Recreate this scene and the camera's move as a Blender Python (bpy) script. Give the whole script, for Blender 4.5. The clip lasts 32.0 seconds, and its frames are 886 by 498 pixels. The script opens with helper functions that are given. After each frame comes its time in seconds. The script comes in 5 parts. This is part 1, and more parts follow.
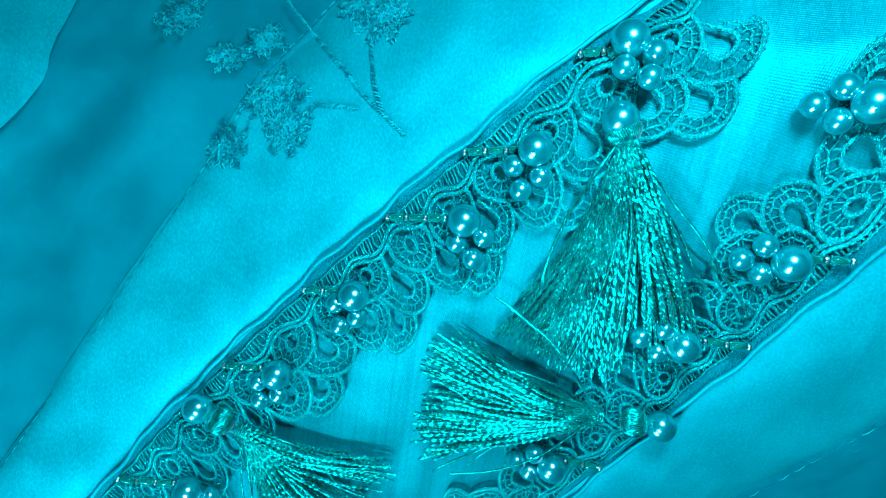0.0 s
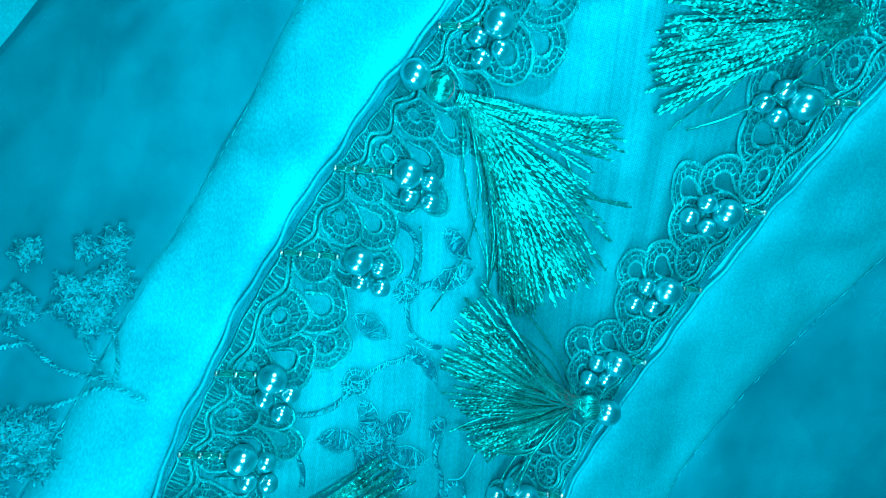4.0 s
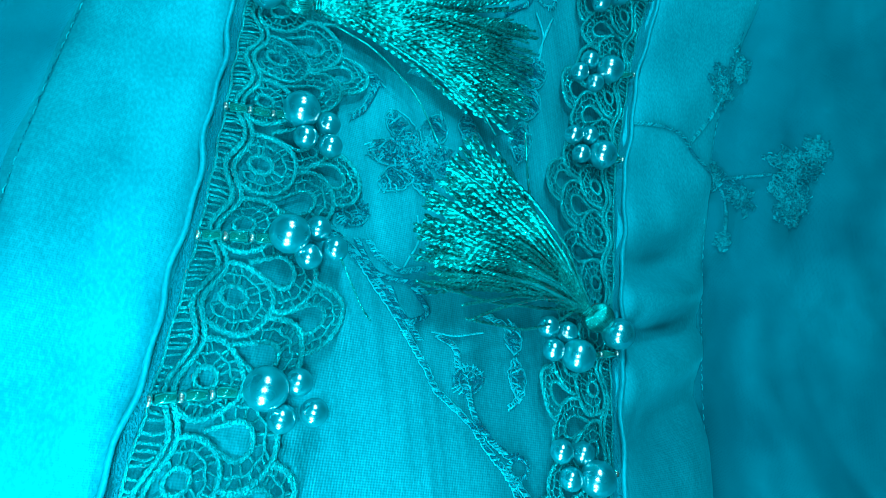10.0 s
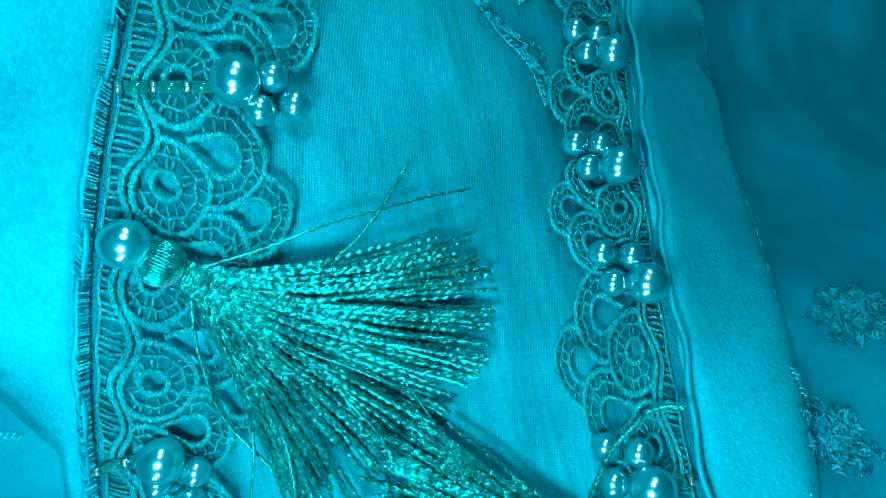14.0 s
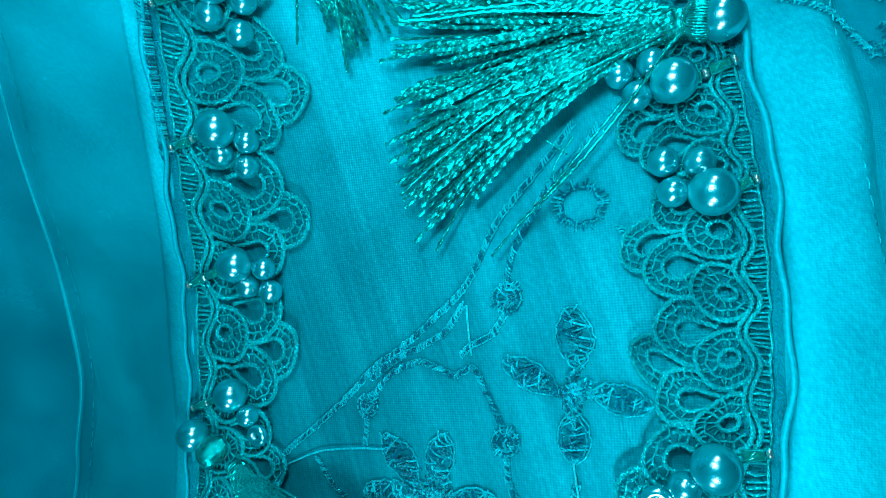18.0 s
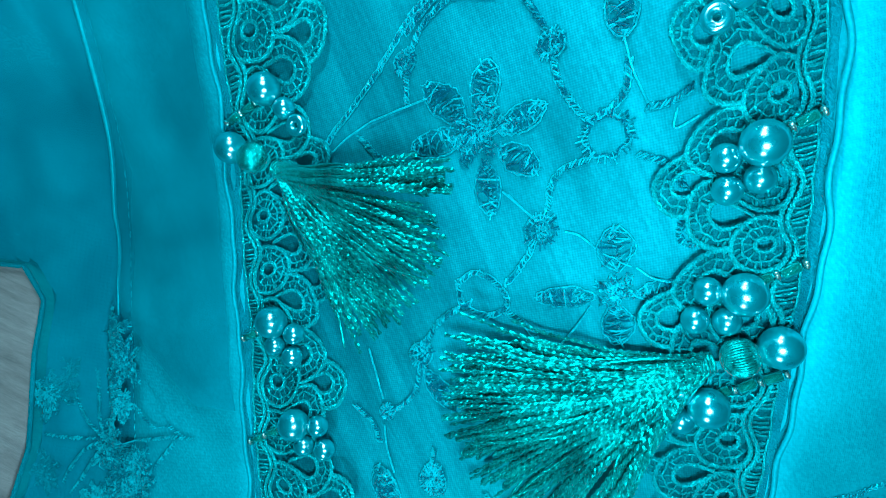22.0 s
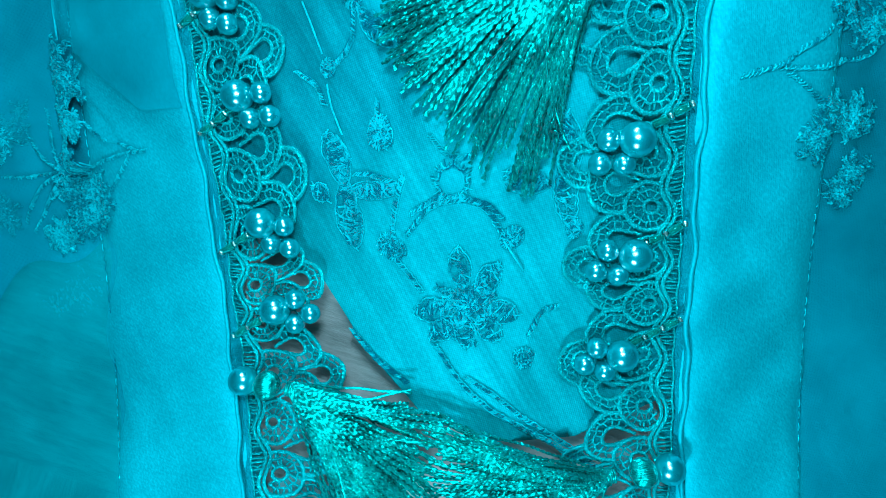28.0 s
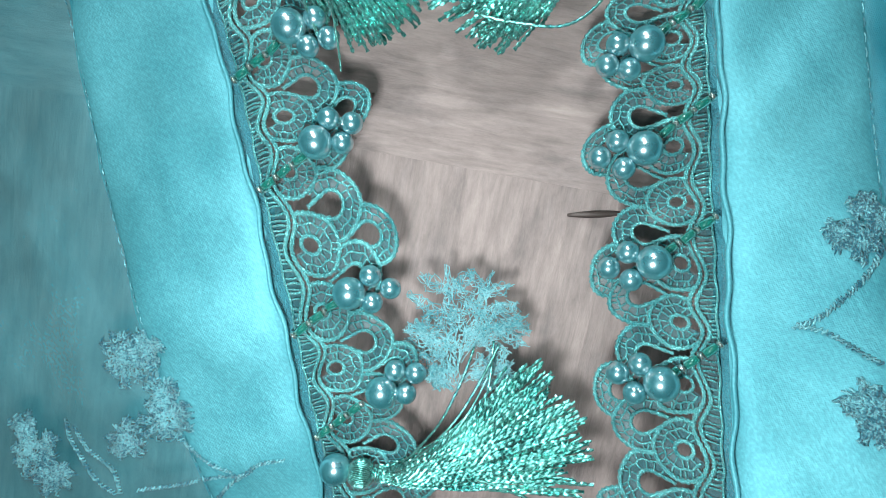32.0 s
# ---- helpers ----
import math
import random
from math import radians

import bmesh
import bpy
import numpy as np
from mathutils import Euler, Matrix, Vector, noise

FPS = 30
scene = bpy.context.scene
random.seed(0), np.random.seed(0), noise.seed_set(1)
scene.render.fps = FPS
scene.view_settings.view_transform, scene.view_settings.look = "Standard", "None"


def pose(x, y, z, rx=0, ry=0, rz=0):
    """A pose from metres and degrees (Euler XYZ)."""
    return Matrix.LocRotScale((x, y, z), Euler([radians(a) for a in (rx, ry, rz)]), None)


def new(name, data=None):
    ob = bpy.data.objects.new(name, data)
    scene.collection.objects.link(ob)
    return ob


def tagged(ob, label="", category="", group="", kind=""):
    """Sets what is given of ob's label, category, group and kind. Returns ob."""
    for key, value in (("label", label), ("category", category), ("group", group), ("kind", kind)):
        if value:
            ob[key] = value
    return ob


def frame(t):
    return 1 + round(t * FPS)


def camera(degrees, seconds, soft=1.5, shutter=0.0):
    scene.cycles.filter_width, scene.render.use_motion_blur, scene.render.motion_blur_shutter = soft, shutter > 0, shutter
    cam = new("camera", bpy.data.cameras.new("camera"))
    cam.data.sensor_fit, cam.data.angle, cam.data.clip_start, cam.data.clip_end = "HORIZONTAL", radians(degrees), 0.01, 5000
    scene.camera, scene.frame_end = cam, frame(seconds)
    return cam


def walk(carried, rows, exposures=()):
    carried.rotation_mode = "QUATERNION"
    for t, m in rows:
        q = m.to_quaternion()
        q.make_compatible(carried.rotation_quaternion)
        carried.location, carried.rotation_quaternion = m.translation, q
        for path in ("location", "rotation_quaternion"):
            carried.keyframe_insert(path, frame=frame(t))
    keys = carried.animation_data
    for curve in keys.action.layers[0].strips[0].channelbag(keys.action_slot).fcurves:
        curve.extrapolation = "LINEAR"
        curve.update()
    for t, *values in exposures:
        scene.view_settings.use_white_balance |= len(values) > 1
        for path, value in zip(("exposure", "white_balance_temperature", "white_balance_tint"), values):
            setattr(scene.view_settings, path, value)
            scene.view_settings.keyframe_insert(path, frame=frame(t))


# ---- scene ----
import itertools

cam = camera(77.0, 32.0, soft=0.6)
walk(cam, [
    (0.0, pose(0.05309, 0.10989, 0.27577, 17.65, -3.58, 7.90)),
    (0.5, pose(0.04878, 0.10138, 0.27132, 18.27, -2.96, 6.79)),
    (1.0, pose(0.04087, 0.09003, 0.26647, 18.56, -1.99, 6.34)),
    (1.5, pose(0.03859, 0.06589, 0.25901, 19.03, -1.48, 5.66)),
    (2.0, pose(0.03094, 0.05654, 0.25101, 18.91, -0.30, 5.39)),
    (2.5, pose(0.02408, 0.04480, 0.24547, 19.32, -0.16, 4.77)),
    (4.5, pose(0.00878, 0.00488, 0.22917, 18.67, 1.46, 2.72)),
    (5.0, pose(0.00766, -0.01303, 0.22323, 17.61, 1.06, 1.36)),
    (5.5, pose(0.00732, -0.02214, 0.21895, 16.48, 1.69, 0.74)),
    (6.0, pose(0.00427, -0.03021, 0.21575, 16.89, 1.76, 0.09)),
    (6.5, pose(0.00071, -0.03703, 0.21294, 16.89, 1.85, -0.41)),
    (7.0, pose(-0.00148, -0.04679, 0.20940, 17.03, 2.01, -1.16)),
    (7.5, pose(-0.00590, -0.05500, 0.20489, 16.60, 2.25, -1.57)),
    (8.0, pose(-0.00859, -0.06384, 0.20186, 16.38, 2.44, -2.00)),
    (8.5, pose(-0.01283, -0.07628, 0.19741, 16.52, 2.57, -3.21)),
    (9.0, pose(-0.01601, -0.08815, 0.19376, 16.56, 3.06, -4.31)),
    (9.5, pose(-0.01936, -0.09671, 0.19095, 16.51, 3.10, -5.11)),
    (10.0, pose(-0.02272, -0.10934, 0.18699, 16.48, 3.47, -6.42)),
    (10.5, pose(-0.02500, -0.11871, 0.18412, 16.26, 3.71, -7.16)),
    (11.0, pose(-0.02797, -0.12697, 0.18127, 15.80, 3.83, -7.73)),
    (11.5, pose(-0.02871, -0.13544, 0.17933, 15.73, 3.85, -8.42)),
    (12.0, pose(-0.02971, -0.14269, 0.17747, 15.10, 3.57, -8.72)),
    (12.5, pose(-0.03355, -0.16138, 0.16859, 13.74, 4.33, -10.12)),
    (13.0, pose(-0.03393, -0.16838, 0.16766, 13.74, 4.60, -10.66)),
    (13.5, pose(-0.03742, -0.17720, 0.16592, 13.36, 4.44, -11.44)),
    (15.5, pose(-0.05365, -0.21496, 0.17746, 8.36, 2.38, -14.04)),
    (16.0, pose(-0.05586, -0.22609, 0.17489, 7.79, 2.98, -14.66)),
    (16.5, pose(-0.06179, -0.23816, 0.16934, 7.76, 3.67, -15.51)),
    (17.0, pose(-0.06648, -0.24737, 0.16529, 6.65, 3.64, -16.51)),
    (17.5, pose(-0.06752, -0.25568, 0.16426, 6.47, 3.75, -17.06)),
    (18.0, pose(-0.07157, -0.26308, 0.16274, 6.15, 3.87, -17.74)),
    (18.5, pose(-0.07536, -0.27003, 0.16145, 5.72, 3.72, -18.19)),
    (19.0, pose(-0.08318, -0.27980, 0.15870, 4.94, 3.83, -18.83)),
    (19.5, pose(-0.08939, -0.28481, 0.15815, 4.91, 3.59, -19.76)),
    (20.0, pose(-0.09232, -0.29358, 0.15762, 4.69, 3.66, -20.95)),
    (20.5, pose(-0.09821, -0.30635, 0.15595, 4.31, 4.23, -21.85)),
    (21.0, pose(-0.10115, -0.31600, 0.15674, 3.52, 3.99, -22.81)),
    (21.5, pose(-0.10488, -0.32141, 0.15643, 3.28, 4.17, -23.68)),
    (22.0, pose(-0.10628, -0.32693, 0.15570, 2.94, 4.36, -24.30)),
    (22.5, pose(-0.09842, -0.32569, 0.16375, 2.60, 3.92, -24.26)),
    (23.0, pose(-0.09355, -0.33380, 0.17238, 2.57, 3.69, -24.79)),
    (23.5, pose(-0.08734, -0.32376, 0.16808, 2.34, 3.95, -24.23)),
    (24.0, pose(-0.09648, -0.33312, 0.16284, 2.96, 4.09, -24.99)),
    (24.5, pose(-0.09944, -0.32922, 0.16471, 3.15, 3.20, -24.80)),
    (26.5, pose(-0.10885, -0.36222, 0.15873, 2.01, 3.64, -26.71)),
    (27.0, pose(-0.11278, -0.37357, 0.15741, 1.35, 3.84, -27.47)),
    (27.5, pose(-0.11850, -0.38595, 0.15563, -0.07, 4.18, -28.26)),
    (28.0, pose(-0.12906, -0.40159, 0.15370, -1.31, 4.03, -29.32)),
    (28.5, pose(-0.13714, -0.40955, 0.15199, -1.90, 4.03, -29.94)),
    (29.0, pose(-0.13925, -0.41663, 0.15020, -3.67, 3.74, -30.38)),
    (29.5, pose(-0.14905, -0.43407, 0.15053, -4.13, 4.17, -31.46)),
    (30.0, pose(-0.15989, -0.45122, 0.14856, -5.45, 4.38, -32.96)),
    (30.5, pose(-0.16817, -0.46528, 0.14736, -6.37, 4.81, -34.03)),
    (31.0, pose(-0.17322, -0.47529, 0.14588, -6.80, 4.61, -34.57)),
    (31.5, pose(-0.17890, -0.48500, 0.14499, -7.62, 4.44, -35.44)),
    (32.0, pose(-0.18573, -0.49413, 0.14233, -9.49, 4.37, -36.53)),
], exposures=[
    (0.0, 1.06, 3900, -35),
    (2.0, 1.28, 3900, -35),
    (4.0, 1.46, 3900, -35),
    (6.0, 1.54, 3900, -35),
    (8.0, 1.50, 3900, -35),
    (9.5, 1.12, 3900, -35),
    (11.0, 0.84, 3900, -35),
    (13.0, 0.46, 3900, -35),
    (17.0, 0.10, 3900, -35),
    (20.0, 0.50, 3900, -35),
    (23.0, 0.55, 3900, -35),
    (27.0, 0.76, 3900, -35),
    (29.9, 1.02, 3850, -36),
    (30.3, 0.92, 4800, -15),
    (30.8, 0.92, 6250, 9),
    (32.0, 0.92, 6250, 9),
])

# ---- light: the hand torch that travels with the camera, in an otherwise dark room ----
world = bpy.data.worlds.new("room_light")
scene.world = world
world.use_nodes = True
world.node_tree.nodes["Background"].inputs[0].default_value = (0.80, 0.88, 1.0, 1)
world.node_tree.nodes["Background"].inputs[1].default_value = 0.25


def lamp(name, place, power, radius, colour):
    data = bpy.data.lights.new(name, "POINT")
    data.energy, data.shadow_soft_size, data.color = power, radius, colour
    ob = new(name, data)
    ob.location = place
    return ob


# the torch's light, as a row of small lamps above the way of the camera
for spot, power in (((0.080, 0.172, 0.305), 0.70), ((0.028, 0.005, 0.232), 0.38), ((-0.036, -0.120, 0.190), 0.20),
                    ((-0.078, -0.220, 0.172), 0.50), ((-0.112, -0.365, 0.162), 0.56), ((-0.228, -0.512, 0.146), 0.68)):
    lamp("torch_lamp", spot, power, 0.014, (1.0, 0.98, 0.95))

# ---- the gown's form: heights and seams as smooth curves along its length (centimetres) ----
CENTRE = [19.99, 14.37, 8.74, 3.12, -1.36, -2.43, -4.56, -7.6, -10.49, -13.63, -17.12, -22.7, -28.61, -34.52]
RISE = [30.23, 22.75, 15.28, 8.2, 5.1, 6.21, 7.23, 4.26, 3.96, 0.9, 0.19, 1.18, 1.59, 1.99]
SLANT = [0.895, 0.589, 0.283, -0.196, -0.372, -0.689, -0.371, 0.449, 0.42, 0.203, -0.165, 0.045, 0.434, 0.823]
OUTER_L = [7.7, 2.89, -1.92, -5.95, -10.04, -9.76, -11.76, -19.4, -21.27, -25.51, -28.32, -31.09, -33.86, -36.63]
EDGE_L = [24.55, 13.78, 3.27, -3.7, -7.08, -7.01, -10.09, -14.16, -17.27, -20.79, -24.04, -28.2, -32.55, -36.91]
EDGE_R = [24.1, 19.44, 14.77, 9.03, 3.84, 1.9, -0.19, -1.18, -3.8, -7.26, -11.02, -16.46, -22.33, -28.2]
OUTER_R = [32.5, 26.22, 19.95, 13.68, 7.32, 5.08, 3.44, -0.43, -1.69, -3.92, -7.11, -12.54, -18.85, -25.15]
CM = 0.01


def along(curve, y, low=0.1):
    t = np.clip((24 - np.asarray(y, float)) / 8, low, 10.6)
    i = np.floor(t).astype(int)
    q, c = t - i, np.asarray(curve)
    return (c[i] * (1 - q) ** 3 + c[i + 1] * (3 * q**3 - 6 * q**2 + 4)
            + c[i + 2] * (-3 * q**3 + 3 * q**2 + 3 * q + 1) + c[i + 3] * q**3) / 6


def fall(d):
    return 3.5 * (1 - np.exp(-np.maximum(d - 0.3, 0) / 3.5))


def height(x, y):
    u = np.asarray(x, float) - along(CENTRE, y, 0.6)
    a = np.abs(u)
    far = np.sign(u) * np.where(a < 7, a, 7 + 4 * (1 - np.exp(-np.maximum(a - 7, 0) / 4)))
    # the sides sink away from the trims: on one side below the breast, on the other further down
    y = np.asarray(y, float)
    sink = (0.85 * np.exp(-((y + 13.5) / 5.5) ** 2) * fall(x - along(EDGE_R, y))
            + 0.55 * np.exp(-((y + 24.0) / 5.0) ** 2) * fall(along(EDGE_L, y) - x))
    return np.maximum(along(RISE, y, 0.6) + along(SLANT, y, 0.6) * far - sink, -0.55)


def normals(x, y):
    e = 0.15
    gx = (height(x + e, y) - height(x - e, y)) / (2 * e)
    gy = (height(x, y + e) - height(x, y - e)) / (2 * e)
    n = np.stack([-gx, -gy, np.ones_like(gx)], -1)
    return n / np.linalg.norm(n, axis=-1, keepdims=True)


def surf(x, y, h=0.0):
    """Points in metres, h centimetres off the cloth."""
    x, y = np.asarray(x, float), np.asarray(y, float)
    p = np.stack([x, y, height(x, y)], -1)
    return (p + normals(x, y) * np.asarray(h + 0 * x)[..., None]) * CM


class Edge:
    """A trim's own coordinates: s along the seam, v inward over the cloth."""

    def __init__(self, curve, inward):
        y = np.linspace(22, -62, 1200)
        x = along(curve, y)
        p = np.stack([x, y, height(x, y)], -1)
        self.s = np.concatenate([[0], np.cumsum(np.linalg.norm(np.diff(p, axis=0), axis=1))])
        self.x, self.y = x, y
        tx, ty = np.gradient(x), np.gradient(y)
        k = np.hypot(tx, ty)
        self.nx, self.ny = -ty / k * inward, tx / k * inward

    def xy(self, s, v):
        x, y = np.interp(s, self.s, self.x), np.interp(s, self.s, self.y)
        nx, ny = np.interp(s, self.s, self.nx), np.interp(s, self.s, self.ny)
        e = 0.3
        g = (height(x + nx * e, y + ny * e) - height(x - nx * e, y - ny * e)) / (2 * e)
        k = v / np.sqrt(1 + g * g)
        return x + nx * k, y + ny * k

    def at(self, s, v, h):
        return surf(*self.xy(s, v), h)

    def length_at(self, y):
        return float(np.interp(-y, -self.y, self.s))


left, right = Edge(EDGE_L, 1), Edge(EDGE_R, -1)


# ---- mesh helpers ----
class Geo:
    def __init__(self):
        self.v, self.f, self.n = [], [], 0

    def add(self, verts, faces):
        self.v.append(np.asarray(verts, float).reshape(-1, 3))
        if isinstance(faces, np.ndarray):
            faces = (faces + self.n).tolist()
        else:
            faces = [[i + self.n for i in f] for f in faces]
        self.f += faces
        self.n += len(self.v[-1])

    def tube(self, path, radius, sides=6, closed=False, flat=1.0, twist=0.0, ridge=0.0):
        """A round strand; twist (radians a step) turns a ridged section along it, as in a plied yarn."""
        p = np.asarray(path, float)
        n = len(p)
        r = np.broadcast_to(np.asarray(radius, float), (n,))
        d = np.roll(p, -1, 0) - np.roll(p, 1, 0) if closed else np.gradient(p, axis=0)
        d /= np.linalg.norm(d, axis=1, keepdims=True) + 1e-12
        up = np.array([0, 0, 1.0])
        side = np.cross(d, up)
        bad = np.linalg.norm(side, axis=1) < 1e-3
        side[bad] = (1, 0, 0)
        side /= np.linalg.norm(side, axis=1, keepdims=True)
        top = np.cross(side, d)
        a = np.arange(sides)[None, :] * 2 * np.pi / sides + 0 * r[:, None]
        m = 1 + ridge * np.cos(2 * (a - twist * np.arange(n)[:, None]))
        ca, sa = (np.cos(a) * m)[..., None], (np.sin(a) * m)[..., None]
        v = p[:, None] + r[:, None, None] * (ca * side[:, None] + flat * sa * top[:, None])
        i = np.arange(n if closed else n - 1)[:, None]
        j, k = (i + 1) % n, np.arange(sides)[None, :]
        q = (k + 1) % sides
        f = np.stack([i * sides + k, i * sides + q, j * sides + q, j * sides + k], -1).reshape(-1, 4)
        base = self.n
        self.add(v.reshape(-1, 3), f)
        if not closed:
            self.f += [[base + t for t in range(sides)][::-1], [base + (n - 1) * sides + t for t in range(sides)]]

    def sheet(self, grid):
        g = np.asarray(grid, float)
        a, b = g.shape[:2]
        self.add(g.reshape(-1, 3), [(i * b + j, i * b + j + 1, (i + 1) * b + j + 1, (i + 1) * b + j) for i in range(a - 1) for j in range(b - 1)])

    def blob(self, place, size, turn=0.0, rings=6, sides=10):
        """A rounded, flattened lens; turn about z in radians."""
        v, f = [], []
        for i in range(1, rings):
            t = math.pi * i / rings
            for k in range(sides):
                a = 2 * math.pi * k / sides
                v.append((math.sin(t) * math.cos(a), math.sin(t) * math.sin(a), math.cos(t)))
        v += [(0, 0, 1), (0, 0, -1)]
        top, low = len(v) - 2, len(v) - 1
        for k in range(sides):
            m = (k + 1) % sides
            f.append((top, k, m))
            for i in range(rings - 2):
                f.append((i * sides + k, (i + 1) * sides + k, (i + 1) * sides + m, i * sides + m))
            f.append((low, (rings - 2) * sides + m, (rings - 2) * sides + k))
        v = np.array(v) * np.asarray(size)
        c, s = math.cos(turn), math.sin(turn)
        v = np.stack([v[:, 0] * c - v[:, 1] * s, v[:, 0] * s + v[:, 1] * c, v[:, 2]], 1) + np.asarray(place)
        self.add(v, f)

    def mesh(self, name, material, smooth=True):
        return raw_mesh(name, np.concatenate(self.v), self.f, material, smooth)


def raw_mesh(name, verts, faces, material, smooth=True):
    me = bpy.data.meshes.new(name)
    size = np.array([len(f) for f in faces], dtype=np.int32)
    loops = np.fromiter(itertools.chain.from_iterable(faces), dtype=np.int32, count=int(size.sum()))
    me.vertices.add(len(verts))
    me.vertices.foreach_set("co", np.asarray(verts, np.float32).ravel())
    me.loops.add(len(loops))
    me.loops.foreach_set("vertex_index", loops)
    me.polygons.add(len(size))
    me.polygons.foreach_set("loop_start", np.concatenate([[0], np.cumsum(size)[:-1]]).astype(np.int32))
    me.polygons.foreach_set("use_smooth", np.full(len(size), smooth))
    me.materials.append(material)
    me.update(calc_edges=True)
    return me


def part(name, me, parent, label=""):
    ob = new(name, me)
    ob.parent = parent
    return tagged(ob, label=label) if label else ob


# ---- materials ----
def nodes(name):
    m = bpy.data.materials.new(name)
    m.use_nodes = True
    t = m.node_tree
    return m, t, t.nodes["Principled BSDF"]


def node(t, kind, **values):
    n = t.nodes.new(kind)
    for k, v in values.items():
        n.inputs[k.replace("_", " ")].default_value = v
    return n


def ramp(t, fac, *stops):
    r = t.nodes.new("ShaderNodeValToRGB")
    e = r.color_ramp.elements
    while len(e) < len(stops):
        e.new(0.5)
    for el, (pos, col) in zip(e, stops):
        el.position, el.color = pos, (*col, 1)
    t.links.new(fac, r.inputs[0])
    return r.outputs[0]


def coords(t, scale=(1, 1, 1), turn=0.0):
    c = t.nodes.new("ShaderNodeTexCoord")
    m = t.nodes.new("ShaderNodeMapping")
    m.inputs["Scale"].default_value = scale
    m.inputs["Rotation"].default_value = (0, 0, turn)
    t.links.new(c.outputs["Object"], m.inputs["Vector"])
    return m.outputs[0]


def bump(t, b, heightmap, strength, distance=0.0005):
    n = node(t, "ShaderNodeBump", Strength=strength, Distance=distance)
    t.links.new(heightmap, n.inputs["Height"])
    last = b.inputs["Normal"].links[0].from_socket if b.inputs["Normal"].links else None
    if last:
        t.links.new(last, n.inputs["Normal"])
    t.links.new(n.outputs[0], b.inputs["Normal"])


def cloth(name, dark, light, rough, weave=760.0, turn=0.35, streak=0.0, sheer=0.0, sheen=0.3, wrinkle=0.5, bands=0.0, lustre=0.0, show=0.0, weaving=0.3):
    """Woven cloth: blotches, fine threads, faint wrinkles; sheer lets what lies beneath show through."""
    m, t, b = nodes(name)
    big = node(t, "ShaderNodeTexNoise", Scale=38.0, Detail=4.0, Roughness=0.6)
    t.links.new(coords(t), big.inputs["Vector"])
    col = ramp(t, big.outputs["Fac"], (0.3, dark), (0.7, light))
    if streak:
        fine = node(t, "ShaderNodeTexNoise", Scale=1.0, Detail=3.0)
        t.links.new(coords(t, (900, 25, 25), turn), fine.inputs["Vector"])
        mix = t.nodes.new("ShaderNodeMix")
        mix.data_type, mix.blend_type = "RGBA", "MULTIPLY"
        mix.inputs["Factor"].default_value = streak
        t.links.new(col, mix.inputs["A"])
        t.links.new(ramp(t, fine.outputs["Fac"], (0.35, (0.55, 0.6, 0.6)), (0.62, (1.15, 1.12, 1.12))), mix.inputs["B"])
        col = mix.outputs["Result"]
    if bands:
        wide = node(t, "ShaderNodeTexNoise", Scale=1.0, Detail=2.0)
        t.links.new(coords(t, (170, 7, 7), turn), wide.inputs["Vector"])
        mix = t.nodes.new("ShaderNodeMix")
        mix.data_type, mix.blend_type = "RGBA", "MULTIPLY"
        mix.inputs["Factor"].default_value = bands
        t.links.new(col, mix.inputs["A"])
        t.links.new(ramp(t, wide.outputs["Fac"], (0.40, (0.62, 0.66, 0.68)), (0.58, (1.25, 1.2, 1.18))), mix.inputs["B"])
        col = mix.outputs["Result"]
    grain = node(t, "ShaderNodeTexNoise", Scale=1700.0, Detail=2.0)
    t.links.new(coords(t, (1.0, 0.55, 1.0), turn), grain.inputs["Vector"])
    speck = t.nodes.new("ShaderNodeMix")
    speck.data_type, speck.blend_type = "RGBA", "MULTIPLY"
    speck.inputs["Factor"].default_value = 1.0
    t.links.new(col, speck.inputs["A"])
    t.links.new(ramp(t, grain.outputs["Fac"], (0.34, (0.86, 0.87, 0.88)), (0.55, (1.0, 1.0, 1.0)), (0.72, (1.18, 1.14, 1.12))), speck.inputs["B"])
    t.links.new(speck.outputs["Result"], b.inputs["Base Color"])
    b.inputs["Roughness"].default_value = rough
    b.inputs["Sheen Weight"].default_value = sheen
    b.inputs["Sheen Roughness"].default_value = 0.4
    b.inputs["Sheen Tint"].default_value = (0.15, 0.75, 0.85, 1)
    w1, w2 = node(t, "ShaderNodeTexWave", Scale=weave, Distortion=0.6, Detail=1.0), node(t, "ShaderNodeTexWave", Scale=weave, Distortion=0.6, Detail=1.0)
    t.links.new(coords(t, turn=turn), w1.inputs["Vector"])
    t.links.new(coords(t, turn=turn + 1.57), w2.inputs["Vector"])
    add = t.nodes.new("ShaderNodeMath")
    add.operation = "ADD"
    t.links.new(w1.outputs["Fac"], add.inputs[0])
    t.links.new(w2.outputs["Fac"], add.inputs[1])
    bump(t, b, add.outputs[0], weaving + 0.5 * show, 0.00012 + 0.0001 * show)
    b.inputs["Metallic"].default_value = lustre
    if show:
        weft = t.nodes.new("ShaderNodeMix")
        weft.data_type, weft.blend_type = "RGBA", "MULTIPLY"
        weft.inputs["Factor"].default_value = show
        t.links.new(speck.outputs["Result"], weft.inputs["A"])
        mean = t.nodes.new("ShaderNodeMath")
        mean.operation = "MULTIPLY"
        mean.inputs[1].default_value = 0.5
        t.links.new(add.outputs[0], mean.inputs[0])
        t.links.new(ramp(t, mean.outputs[0], (0.25, (0.50, 0.55, 0.58)), (0.8, (1.35, 1.28, 1.25))), weft.inputs["B"])
